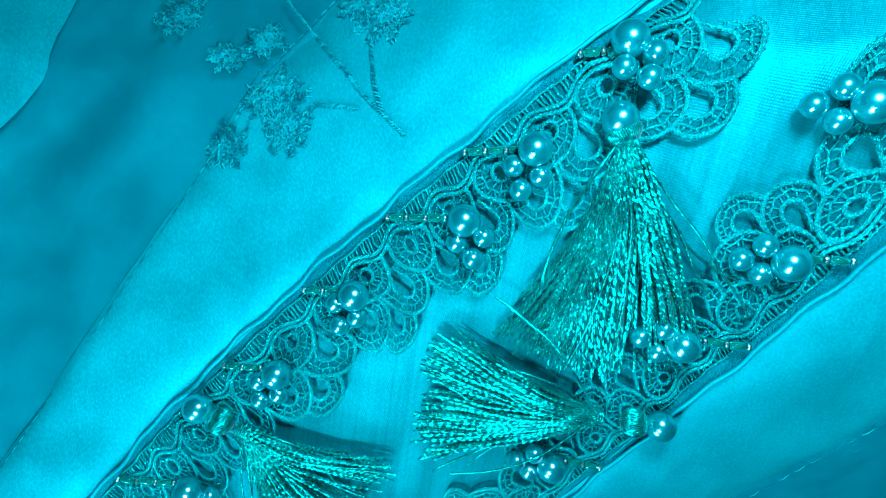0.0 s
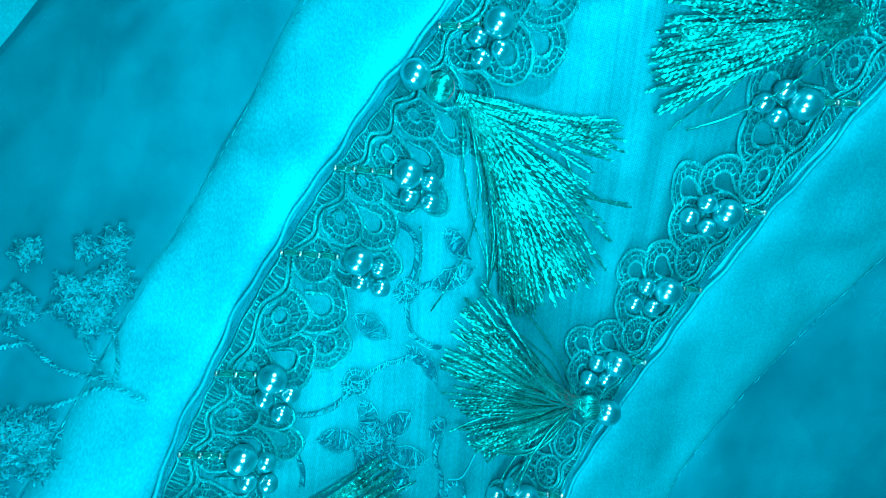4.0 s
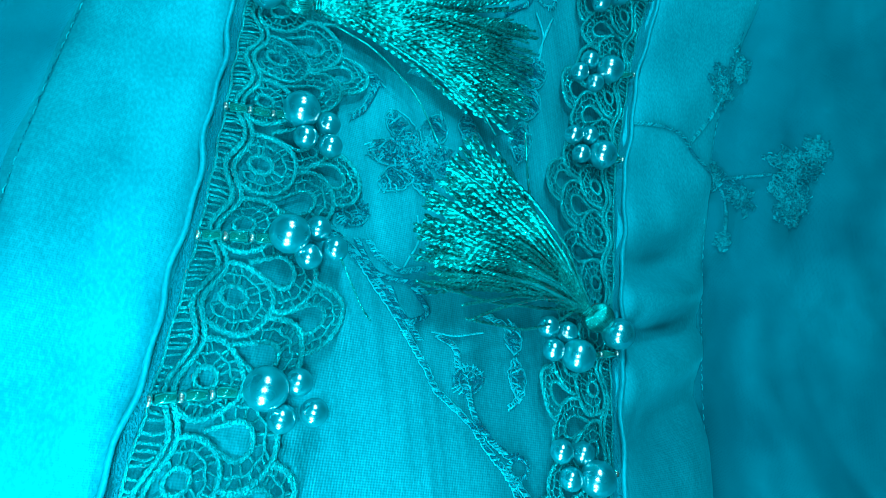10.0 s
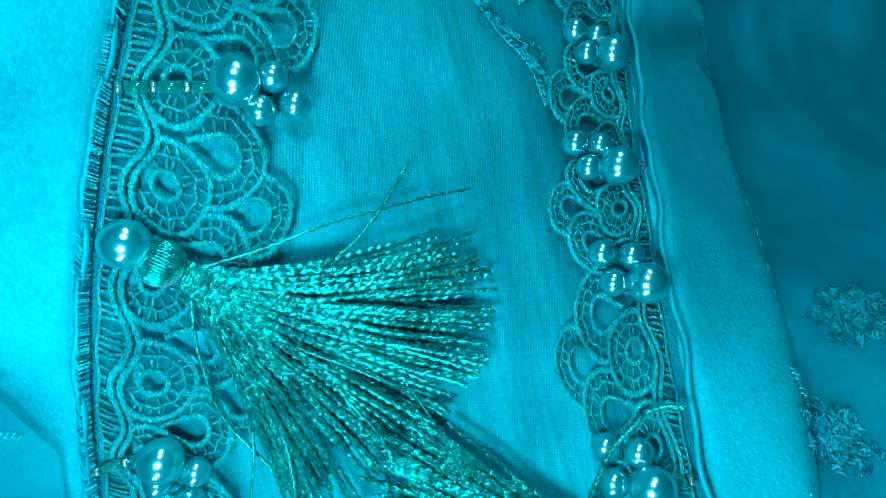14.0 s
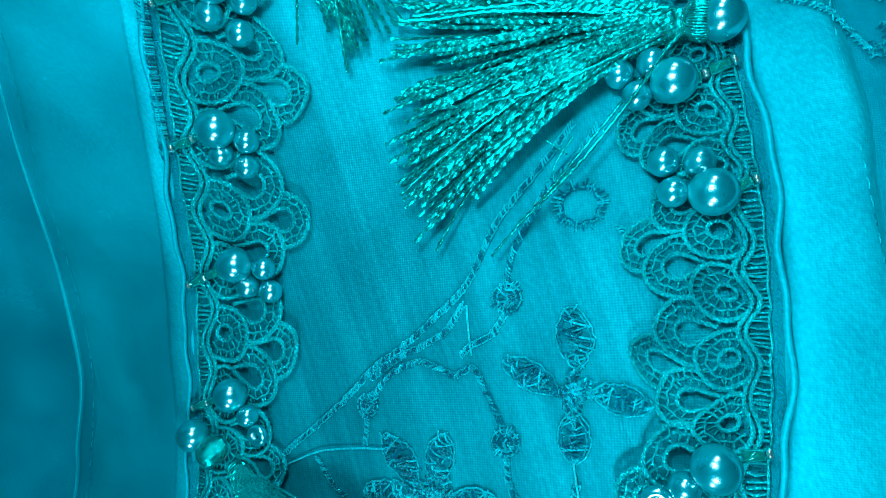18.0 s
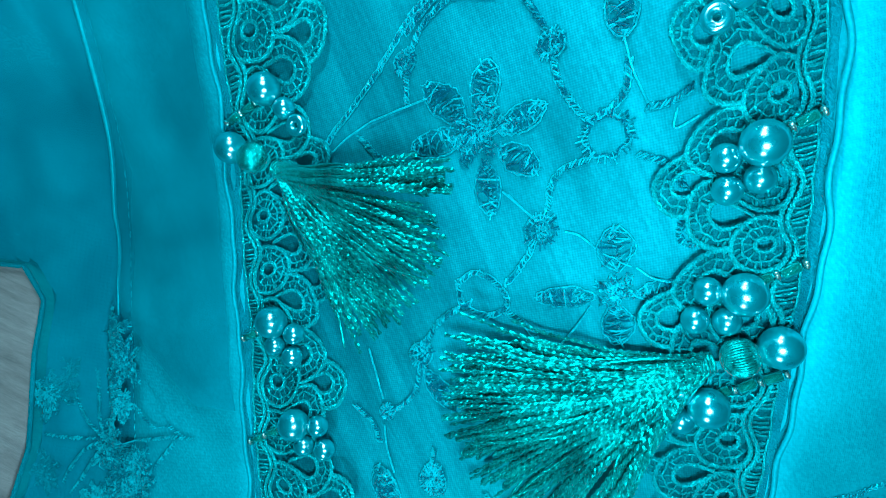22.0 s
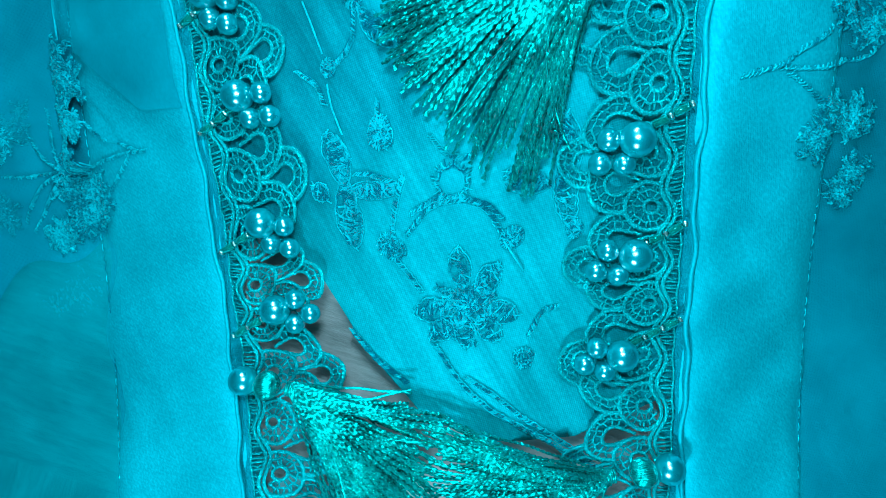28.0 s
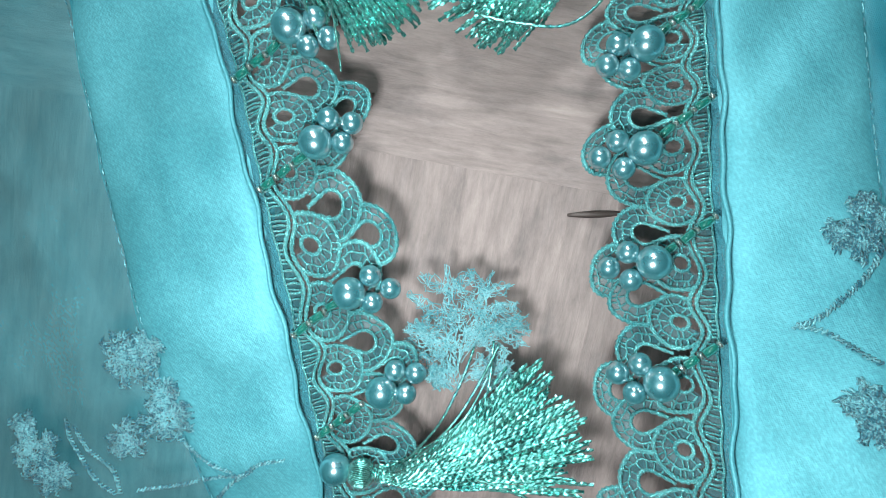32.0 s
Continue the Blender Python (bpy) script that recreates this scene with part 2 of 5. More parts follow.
        t.links.new(weft.outputs["Result"], b.inputs["Base Color"])
    bump(t, b, grain.outputs["Fac"], 0.35, 0.0003)
    drape = node(t, "ShaderNodeTexNoise", Scale=15.0, Detail=2.0, Distortion=0.8)
    t.links.new(coords(t, (1, 0.6, 1), 0.5), drape.inputs["Vector"])
    bump(t, b, drape.outputs["Fac"], wrinkle, 0.010)
    folds = node(t, "ShaderNodeTexNoise", Scale=60.0, Detail=5.0, Roughness=0.55, Distortion=0.8)
    t.links.new(coords(t, (1, 0.45, 1), 0.3), folds.inputs["Vector"])
    bump(t, b, folds.outputs["Fac"], wrinkle * 0.45, 0.002)
    if sheer:
        clear = t.nodes.new("ShaderNodeBsdfTransparent")
        clear.inputs[0].default_value = (0.75, 0.93, 0.95, 1)
        mixer = t.nodes.new("ShaderNodeMixShader")
        mixer.inputs[0].default_value = sheer
        out = t.nodes["Material Output"]
        t.links.new(b.outputs[0], mixer.inputs[1])
        t.links.new(clear.outputs[0], mixer.inputs[2])
        t.links.new(mixer.outputs[0], out.inputs["Surface"])
    return m


def thread(name, dark, light, rough=0.45, twist=2600.0, metal=0.15, relief=1.0, sheer=0.0, single=0.0):
    """Twisted embroidery thread."""
    m, t, b = nodes(name)
    n = node(t, "ShaderNodeTexNoise", Scale=twist, Detail=2.0)
    t.links.new(coords(t, (1, 0.5, 1), 0.6), n.inputs["Vector"])
    big = node(t, "ShaderNodeTexNoise", Scale=120.0, Detail=3.0)
    t.links.new(coords(t), big.inputs["Vector"])
    mix = t.nodes.new("ShaderNodeMath")
    mix.operation = "ADD"
    half = t.nodes.new("ShaderNodeMath")
    half.operation = "MULTIPLY"
    half.inputs[1].default_value = 0.5
    t.links.new(n.outputs["Fac"], mix.inputs[0])
    t.links.new(big.outputs["Fac"], mix.inputs[1])
    t.links.new(mix.outputs[0], half.inputs[0])
    tone = half.outputs[0]
    if single:
        # every stitch gets its own tone, paler or darker at random
        geo = t.nodes.new("ShaderNodeNewGeometry")
        own = t.nodes.new("ShaderNodeMath")
        own.operation = "MULTIPLY_ADD"
        own.inputs[1].default_value, own.inputs[2].default_value = single, -single / 2
        t.links.new(geo.outputs["Random Per Island"], own.inputs[0])
        both = t.nodes.new("ShaderNodeMath")
        both.operation = "ADD"
        t.links.new(tone, both.inputs[0])
        t.links.new(own.outputs[0], both.inputs[1])
        tone = both.outputs[0]
    t.links.new(ramp(t, tone, (0.36, dark), (0.62, light)), b.inputs["Base Color"])
    b.inputs["Roughness"].default_value = rough
    b.inputs["Metallic"].default_value = metal
    b.inputs["Sheen Weight"].default_value = 0.2
    bump(t, b, n.outputs["Fac"], relief, 0.0009)
    if sheer:
        clear, mixer = t.nodes.new("ShaderNodeBsdfTransparent"), t.nodes.new("ShaderNodeMixShader")
        mixer.inputs[0].default_value = sheer
        t.links.new(b.outputs[0], mixer.inputs[1])
        t.links.new(clear.outputs[0], mixer.inputs[2])
        t.links.new(mixer.outputs[0], t.nodes["Material Output"].inputs["Surface"])
    return m


satin = cloth("satin", (0.060, 0.315, 0.38), (0.118, 0.455, 0.53), 0.60, streak=0.08, turn=0.3, wrinkle=0.55, lustre=0.3, weaving=0.1)
panel_cloth = cloth("panel_cloth", (0.075, 0.40, 0.46), (0.135, 0.54, 0.61), 0.46, weave=620.0, streak=0.30, turn=0.25, sheer=0.42, bands=0.38, lustre=0.35, show=0.26, weaving=0.2)
organza = cloth("organza", (0.030, 0.255, 0.32), (0.105, 0.47, 0.56), 0.55, streak=0.06, turn=0.3, sheer=0.57, wrinkle=0.9, lustre=0.15, weaving=0.05)
lining = cloth("lining", (0.022, 0.20, 0.285), (0.048, 0.29, 0.385), 0.6, wrinkle=0.8)
navy_underlay = cloth("navy_underlay", (0.010, 0.065, 0.12), (0.022, 0.11, 0.19), 0.6, wrinkle=0.8)
lace_thread = thread("lace_thread", (0.022, 0.26, 0.285), (0.18, 0.66, 0.67), 0.25, 2600.0, 0.5)
# web between the cords, coloured darker to stand for shade in the gaps
lace_fill = thread("lace_fill", (0.012, 0.14, 0.18), (0.06, 0.32, 0.37), 0.5, 2200.0, sheer=0.50)
pipe_thread = thread("pipe_thread", (0.014, 0.15, 0.20), (0.04, 0.27, 0.33), 0.6)
stitch_thread = thread("stitch_thread", (0.06, 0.34, 0.40), (0.30, 0.72, 0.78), single=0.22)
bloom_thread = thread("bloom_thread", (0.012, 0.13, 0.20), (0.24, 0.66, 0.72), 0.28, metal=0.35, single=0.46)
side_thread = thread("side_thread", (0.014, 0.16, 0.23), (0.22, 0.63, 0.70), 0.30, metal=0.25, single=0.34)
# dark-to-pale colour noise here also paints in glints and shaded valleys between strands
tassel_thread = thread("tassel_thread", (0.016, 0.22, 0.20), (0.26, 0.81, 0.73), 0.21, 1500.0, 0.88, 0.3)

pearl_coat, t_, b_ = nodes("pearl_coat")
n_ = node(t_, "ShaderNodeTexNoise", Scale=300.0, Detail=3.0)
t_.links.new(coords(t_), n_.inputs["Vector"])
t_.links.new(ramp(t_, n_.outputs["Fac"], (0.3, (0.04, 0.25, 0.30)), (0.7, (0.07, 0.33, 0.38))), b_.inputs["Base Color"])
b_.inputs["Metallic"].default_value = 0.4
b_.inputs["Roughness"].default_value = 0.45
b_.inputs["Coat Weight"].default_value = 1.0
b_.inputs["Coat Roughness"].default_value = 0.20
b_.inputs["Coat IOR"].default_value = 4.6

bead_glass, t_, b_ = nodes("bead_glass")
b_.inputs["Base Color"].default_value = (0.02, 0.26, 0.21, 1)
b_.inputs["Roughness"].default_value = 0.16
b_.inputs["Transmission Weight"].default_value = 0.55
silver_bead, t_, b_ = nodes("silver_bead")
b_.inputs["Base Color"].default_value = (0.55, 0.75, 0.72, 1)
b_.inputs["Metallic"].default_value = 0.9
b_.inputs["Roughness"].default_value = 0.15

board, t_, b_ = nodes("weathered_board")
g_ = node(t_, "ShaderNodeTexNoise", Scale=1.0, Detail=6.0, Roughness=0.7, Distortion=0.3)
t_.links.new(coords(t_, (45, 330, 60)), g_.inputs["Vector"])
k_ = node(t_, "ShaderNodeTexNoise", Scale=70.0, Detail=8.0, Roughness=0.72)
t_.links.new(coords(t_, (0.6, 1.3, 1)), k_.inputs["Vector"])
m_ = t_.nodes.new("ShaderNodeMix")
m_.data_type, m_.blend_type = "RGBA", "MULTIPLY"
m_.inputs["Factor"].default_value = 0.85
t_.links.new(ramp(t_, g_.outputs["Fac"], (0.28, (0.20, 0.185, 0.178)), (0.5, (0.285, 0.255, 0.245)), (0.72, (0.37, 0.335, 0.32))), m_.inputs["A"])
t_.links.new(ramp(t_, k_.outputs["Fac"], (0.30, (0.62, 0.63, 0.65)), (0.5, (0.98, 0.96, 0.95)), (0.70, (1.20, 1.18, 1.17))), m_.inputs["B"])
t_.links.new(m_.outputs["Result"], b_.inputs["Base Color"])
b_.inputs["Roughness"].default_value = 0.75
bump(t_, b_, g_.outputs["Fac"], 0.6, 0.0008)
bump(t_, b_, k_.outputs["Fac"], 0.3, 0.001)

# ---- the floor: boards in two directions that meet at a slanting joint ----
g = Geo()
g.sheet([[(x, y, -0.0100) for x in (-3, 3)] for y in (-3, 3)])
floor = tagged(new("floor", g.mesh("floor", board, False)), "worn grey-brown wooden boards under the gown", "floor", kind="structure")


def plank_mesh(length, width):
    """A board with eased edges, its top at zero, lying along x."""
    g = Geo()
    a, b, e = length / 2, width / 2, 0.00006
    ring = [[(-x, -y, z), (x, -y, z), (x, y, z), (-x, y, z)] for x, y, z in ((a, b, -0.0024), (a, b, -e), (a - e, b - e, 0.0))]
    v = np.array(ring).reshape(-1, 3)
    f = [[r * 4 + k, r * 4 + (k + 1) % 4, r * 4 + 4 + (k + 1) % 4, r * 4 + 4 + k] for r in (0, 1) for k in range(4)]
    g.add(v, f + [[8, 9, 10, 11]])
    return g.mesh("plank", board, False)


joint, along_joint = Vector((-0.184, -0.502, -0.0075)), radians(-46.6)
jx, jy = Vector((math.cos(along_joint), math.sin(along_joint), 0)), Vector((-math.sin(along_joint), math.cos(along_joint), 0))
long_board, cross_board = plank_mesh(1.90, 0.1200), plank_mesh(0.99, 0.1400)
for k in range(6):
    o = part("plank", long_board, floor)
    c = joint + jy * (0.0600 + 0.1200 * k)
    o.matrix_basis = Matrix.Translation(c) @ Matrix.Rotation(along_joint, 4, "Z")
for k in range(-5, 6):
    o = part("plank", cross_board, floor)
    c = joint - jy * 0.4950 + jx * (0.130 + 0.1400 * k)
    o.matrix_basis = Matrix.Translation(c) @ Matrix.Rotation(along_joint + math.pi / 2, 4, "Z")
# a dark splinter lifted along the joint
g = Geo()
q = np.linspace(0, 1, 12)
g.tube(np.stack([-0.1775 + 0.0125 * q, -0.5195 - 0.0085 * q, -0.0074 + 0.0006 * np.sin(q * 3.1)], 1), 0.0008 * np.sin(np.pi * (0.08 + 0.88 * q)) + 0.0002, 5)
splinter_wood, t_, b_ = nodes("splinter_wood")
b_.inputs["Base Color"].default_value = (0.06, 0.05, 0.045, 1)
tagged(new("splinter", g.mesh("splinter", splinter_wood)), "small dark splinter lying on the boards", "splinter")
room = Geo()
for a, b2 in (((-3, -3), (3, -3)), ((3, -3), (3, 3)), ((3, 3), (-3, 3)), ((-3, 3), (-3, -3))):
    room.sheet([[(*a, -0.0075), (*a, 2.6)], [(*b2, -0.0075), (*b2, 2.6)]])
wall_paint, t_, b_ = nodes("wall_paint")
b_.inputs["Base Color"].default_value = (0.5, 0.5, 0.5, 1)
tagged(new("wall", room.mesh("wall", wall_paint, False)), "plain grey room walls", "wall", kind="structure")
g = Geo()
g.sheet([[(x, y, 2.6) for x in (-3, 3)] for y in (3, -3)])
tagged(new("ceiling", g.mesh("ceiling", wall_paint, False)), "plain grey ceiling", "ceiling", kind="structure")

# ---- the gown ----
gown = tagged(new("gown"), "turquoise embroidered gown with lace-trimmed front lying on wooden boards", "gown")


def soft_noise(x, y, scale, seed):
    return np.array([noise.noise((a / scale, b / scale, seed)) for a, b in zip(np.ravel(x), np.ravel(y))]).reshape(np.shape(x))


def strip(curve_a, curve_b, y, steps, h):
    """Points between two seams: a grid of x and y."""
    u = np.linspace(0, 1, steps)[None, :]
    yy = np.repeat(y[:, None], steps, 1)
    xx = along(curve_a, yy) * (1 - u) + along(curve_b, yy) * u
    return xx, yy, u


rows_y = np.linspace(23, -60, 210)

def panel_lift(x, y):
    """How far the centre panel lies off the gown's form."""
    return -0.16 + 0.10 * soft_noise(x, y, 2.2, 3.0) + 0.05 * soft_noise(x * 2.5, y, 1.2, 8.0)


def facing_lift(x, y, u, sgn):
    """The satin facings: padded, with soft cross folds where the cloth is slack; u runs from the outer fold to the seam."""
    puff = 0.22 * (1 - np.abs(2 * u - 1) ** 6)
    slack = 2.0 * np.exp(-((y + 8.5) / 4.5) ** 2) if sgn > 0 else 0.7 * np.exp(-((y + 22.0) / 6.0) ** 2)
    slack = slack + 0.3 * np.exp(-((y + 49.0) / 6.0) ** 2) + 0.4 * np.exp(-((y - 8.0) / 5.0) ** 2)
    ripple = slack * 0.26 * np.sin(y * 2.3 + (2.4 if sgn > 0 else 1.5) * u + 1.3 * np.sin(y * 0.7)) * np.sin(np.pi * np.clip(u * 0.9 + 0.05, 0, 1))
    return -0.02 + puff + ripple + 0.30 * soft_noise(x, y, 2.4, 1.0 + sgn) * (1 - u * 0.6) + 0.06 * soft_noise(x, y, 0.9, 4.0) * (1 - u * 0.5)


def side_lift(x, y, sgn):
    return 0.20 * soft_noise(x, y * 0.6, 2.2, 11.0 + sgn) + 0.05 * soft_noise(x, y, 1.0, 2.0)


# centre panel: ends in a slanting hem towards the open front
yc = np.linspace(23, -46.5, 180)
xx, yy, u = strip(EDGE_L, EDGE_R, yc, 60, 0)
hem = np.interp(u, [0.0, 0.12, 0.22, 0.31, 0.43, 0.58, 0.76, 1.0], [-36.0, -37.0, -38.8, -41.3, -43.8, -45.2, -46.1, -46.4]) + 0 * yy
yy = np.maximum(yy, hem)
xx = along(EDGE_L, yy) * (1 - u) + along(EDGE_R, yy) * u
g = Geo()
g.sheet(surf(xx, yy, panel_lift(xx, yy)))
part("centre_panel", g.mesh("centre_panel", panel_cloth), gown, "fine turquoise woven front panel")
# beneath it: bright satin at the breast, then a navy sheet added to darken it
for name, mat, y0, y1 in (("inner_satin", satin, 23, -22.0), ("inner_underlay", navy_underlay, -22.0, -37.0)):
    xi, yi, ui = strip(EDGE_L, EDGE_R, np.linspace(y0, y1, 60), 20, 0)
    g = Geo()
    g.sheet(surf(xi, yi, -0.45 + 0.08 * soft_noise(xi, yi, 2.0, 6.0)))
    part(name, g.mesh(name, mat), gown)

# satin facings beside the lace
for name, outer, edge, sgn in (("satin_facing", OUTER_L, EDGE_L, -1), ("satin_facing", OUTER_R, EDGE_R, 1)):
    xx, yy, u = strip(outer, edge, rows_y, 26, 0)
    xx = xx + 0.12 * soft_noise(xx * 0 + sgn * 9, yy, 3.0, 5.0) * (1 - u)
    hh = facing_lift(xx, yy, u, sgn)
    g = Geo()
    g.sheet(surf(xx, yy, hh))
    part(name, g.mesh(name, satin), gown, "smooth light turquoise satin facing")
    # rolled seam cord
    e = left if sgn < 0 else right
    s = np.arange(0.2, e.s[-1] - 0.2, 0.12)
    g = Geo()
    wav = 0.05 * np.sin(s * 1.9) + 0.03 * np.sin(s * 4.3 + 1)
    g.tube(e.at(s, -0.03 + wav, 0.26), 0.0006, 6)
    part("hem_cord", g.mesh("hem_cord", satin), gown, "rolled satin hem")
    g = Geo()
    g.sheet(np.stack([e.at(s, -0.06 + wav + k, q) for k, q in ((0, 0.2), (0.04, 0.0), (0.18, -0.02), (0.30, -0.08))], 1))
    part("seam_tape", g.mesh("seam_tape", pipe_thread), gown, "dark teal seam beside the lace")
    # running stitches near the outer fold
    st = Geo()
    for yv in np.arange(22.5, -59.5, -0.28):
        ya = np.array([yv, yv - 0.1, yv - 0.18])
        xa = along(outer, ya) - sgn * 0.18
        st.tube(surf(xa, ya, np.array([0.16, 0.19, 0.16])), 0.00015, 4)
    tagged(part("stitching", st.mesh("stitching", side_thread), gown, "fine running stitches"), kind="stuff")

# sheer side panels and the darker layer beneath
for sgn, outer in ((-1, OUTER_L), (1, OUTER_R)):
    wide = 11.0
    for name, mat, drop, ytop, ylow in (("side_panel", organza, 0.0, 23, -60), ("under_layer", lining, -0.5, 23, -34.5 if sgn < 0 else -60)):
        ys = np.linspace(ytop, ylow, int(20 + 2.2 * (ytop - ylow)))
        u = np.linspace(0, 1, 50)[None, :]
        yy = np.repeat(ys[:, None], 50, 1)
        if name == "under_layer":
            # the lining ends in an uneven, slanting edge
            at = (ytop - yy) / (ytop - ylow)
            yy = yy - (1.6 * (u - 0.3) - 0.5 * np.sin(u * 17 + 1)) * at**6 * (sgn < 0)
        xx = along(outer, yy) + sgn * (-2.0 + (wide + 1.2) * u)
        hh = drop + side_lift(xx, yy, sgn)
        hh = hh - 0.55 * np.clip((2.0 - (wide + 1.2) * u) / 0.9, 0, 1)
        if sgn < 0:
            brink = np.interp(-yy, [22, 24.5, 26.6, 27.8, 29.2, 31.7, 33.4, 36], [-60, -27, -23.3, -23.1, -24.0, -25.2, -26.7, -60])
            xx = np.maximum(xx, brink + (0.0 if name == "side_panel" else 0.3))
        p = surf(xx, yy, hh)
        p[..., 2] = np.maximum(p[..., 2], -0.0060 + (0.001 if name == "side_panel" else 0))
        g = Geo()
        g.sheet(p)
        part(name, g.mesh(name, mat), gown, "sheer teal organza side panel" if name == "side_panel" else "dark teal lining")


# beyond the sides and behind the shoulders the skirts hang down to the boards
for sgn, outer in ((-1, OUTER_L), (1, OUTER_R)):
    yd = np.linspace(23, -60, 90)
    xd = along(outer, yd) + sgn * (wide - 0.8)
    if sgn < 0:
        keep = (yd > -22) | (yd < -36)
        yd, xd = yd[keep & (yd > -22)], xd[keep & (yd > -22)]
    top = surf(xd, yd, 0.05)
    foot = top.copy()
    foot[:, 2] = -0.0072
    foot[:, 0] += sgn * (0.01 + 0.006 * np.sin(yd * 1.1))
    g = Geo()
    g.sheet(np.stack([top, (top + foot) / 2 + np.array([sgn * 0.006, 0, 0]), foot], 1))
    part("hanging_skirt", g.mesh("hanging_skirt", lining), gown, "dark teal cloth hanging to the boards")
xd = np.linspace(float(along(OUTER_L, 23.0)) - 10.7, float(along(OUTER_R, 23.0)) + 10.7, 60)
top = surf(xd, 0 * xd + 23.0, -0.3)
foot = top.copy()
foot[:, 2] = -0.0072
foot[:, 1] += 0.012 + 0.006 * np.sin(xd * 1.3)
g = Geo()
g.sheet(np.stack([top, (top + foot) / 2 + np.array([0, 0.008, 0]), foot], 1))
part("hanging_skirt", g.mesh("hanging_skirt", lining), gown, "dark teal cloth hanging to the boards")

# a loose flap of the sheer layer folded over the slack part of the left facing
uu = np.linspace(0, 1, 26)[None, :]
ya = -15.2 - 0.8 * uu + 0 * uu
yb = np.interp(uu, [0, 0.3, 0.65, 1], [-29.4, -31.0, -32.6, -33.2])
tt = np.linspace(0, 1, 110)[:, None]
yy = ya + (yb - ya) * tt
xx = along(OUTER_L, yy) + 0.15 + (along(EDGE_L, yy) - along(OUTER_L, yy) - 0.45) * uu * np.clip(tt / 0.13, 0.02, 1) ** 0.8
g = Geo()
g.sheet(surf(xx, yy, 0.60 - 0.22 * uu**4 + 0.12 * soft_noise(xx, yy, 2.6, 33.0) - 0.12 * np.exp(-((tt - 1) / 0.03) ** 2)))
part("folded_flap", g.mesh("folded_flap", organza), gown, "sheer flap folded over the satin")
yf = np.linspace(-18.5, -29.4, 90)
g = Geo()
g.tube(surf(along(OUTER_L, yf) + 0.12, yf, 0.56 + 0.12 * soft_noise(along(OUTER_L, yf) + 0.15, yf, 2.6, 33.0)), 0.0005 * np.sin(np.pi * np.linspace(0.03, 0.97, 90)) + 0.0002, 7)
part("fold_edge", g.mesh("fold_edge", satin), gown, "pale rolled edge of the folded flap")

ye = np.linspace(-24.0, -35.0, 90)
g = Geo()
g.tube(surf(np.interp(-ye, [22, 24.5, 26.6, 27.8, 29.2, 31.7, 33.4, 36], [-60, -27, -23.3, -23.1, -24.0, -25.2, -26.7, -60]), ye, 0.12), 0.0007, 6)
part("side_hem", g.mesh("side_hem", pipe_thread), gown, "dark rolled hem of the side panel")

# a second satin layer beyond the first side panel
yy, uu = np.meshgrid(np.linspace(22, 9.5, 40), np.linspace(0, 1, 16), indexing="ij")
xx = np.interp(-yy, [-22, -19.8, -18.6, -17.7, -17.0, -9.5], [-5.2, -5.3, -5.45, -6.15, -6.85, -12.5]) - 7.0 * uu
g = Geo()
g.sheet(surf(xx, yy, 0.80 - 0.25 * (1 - uu) ** 6 + 0.1 * soft_noise(xx, yy, 2.0, 21.0)))
part("satin_flap", g.mesh("satin_flap", satin), gown, "light satin flap")


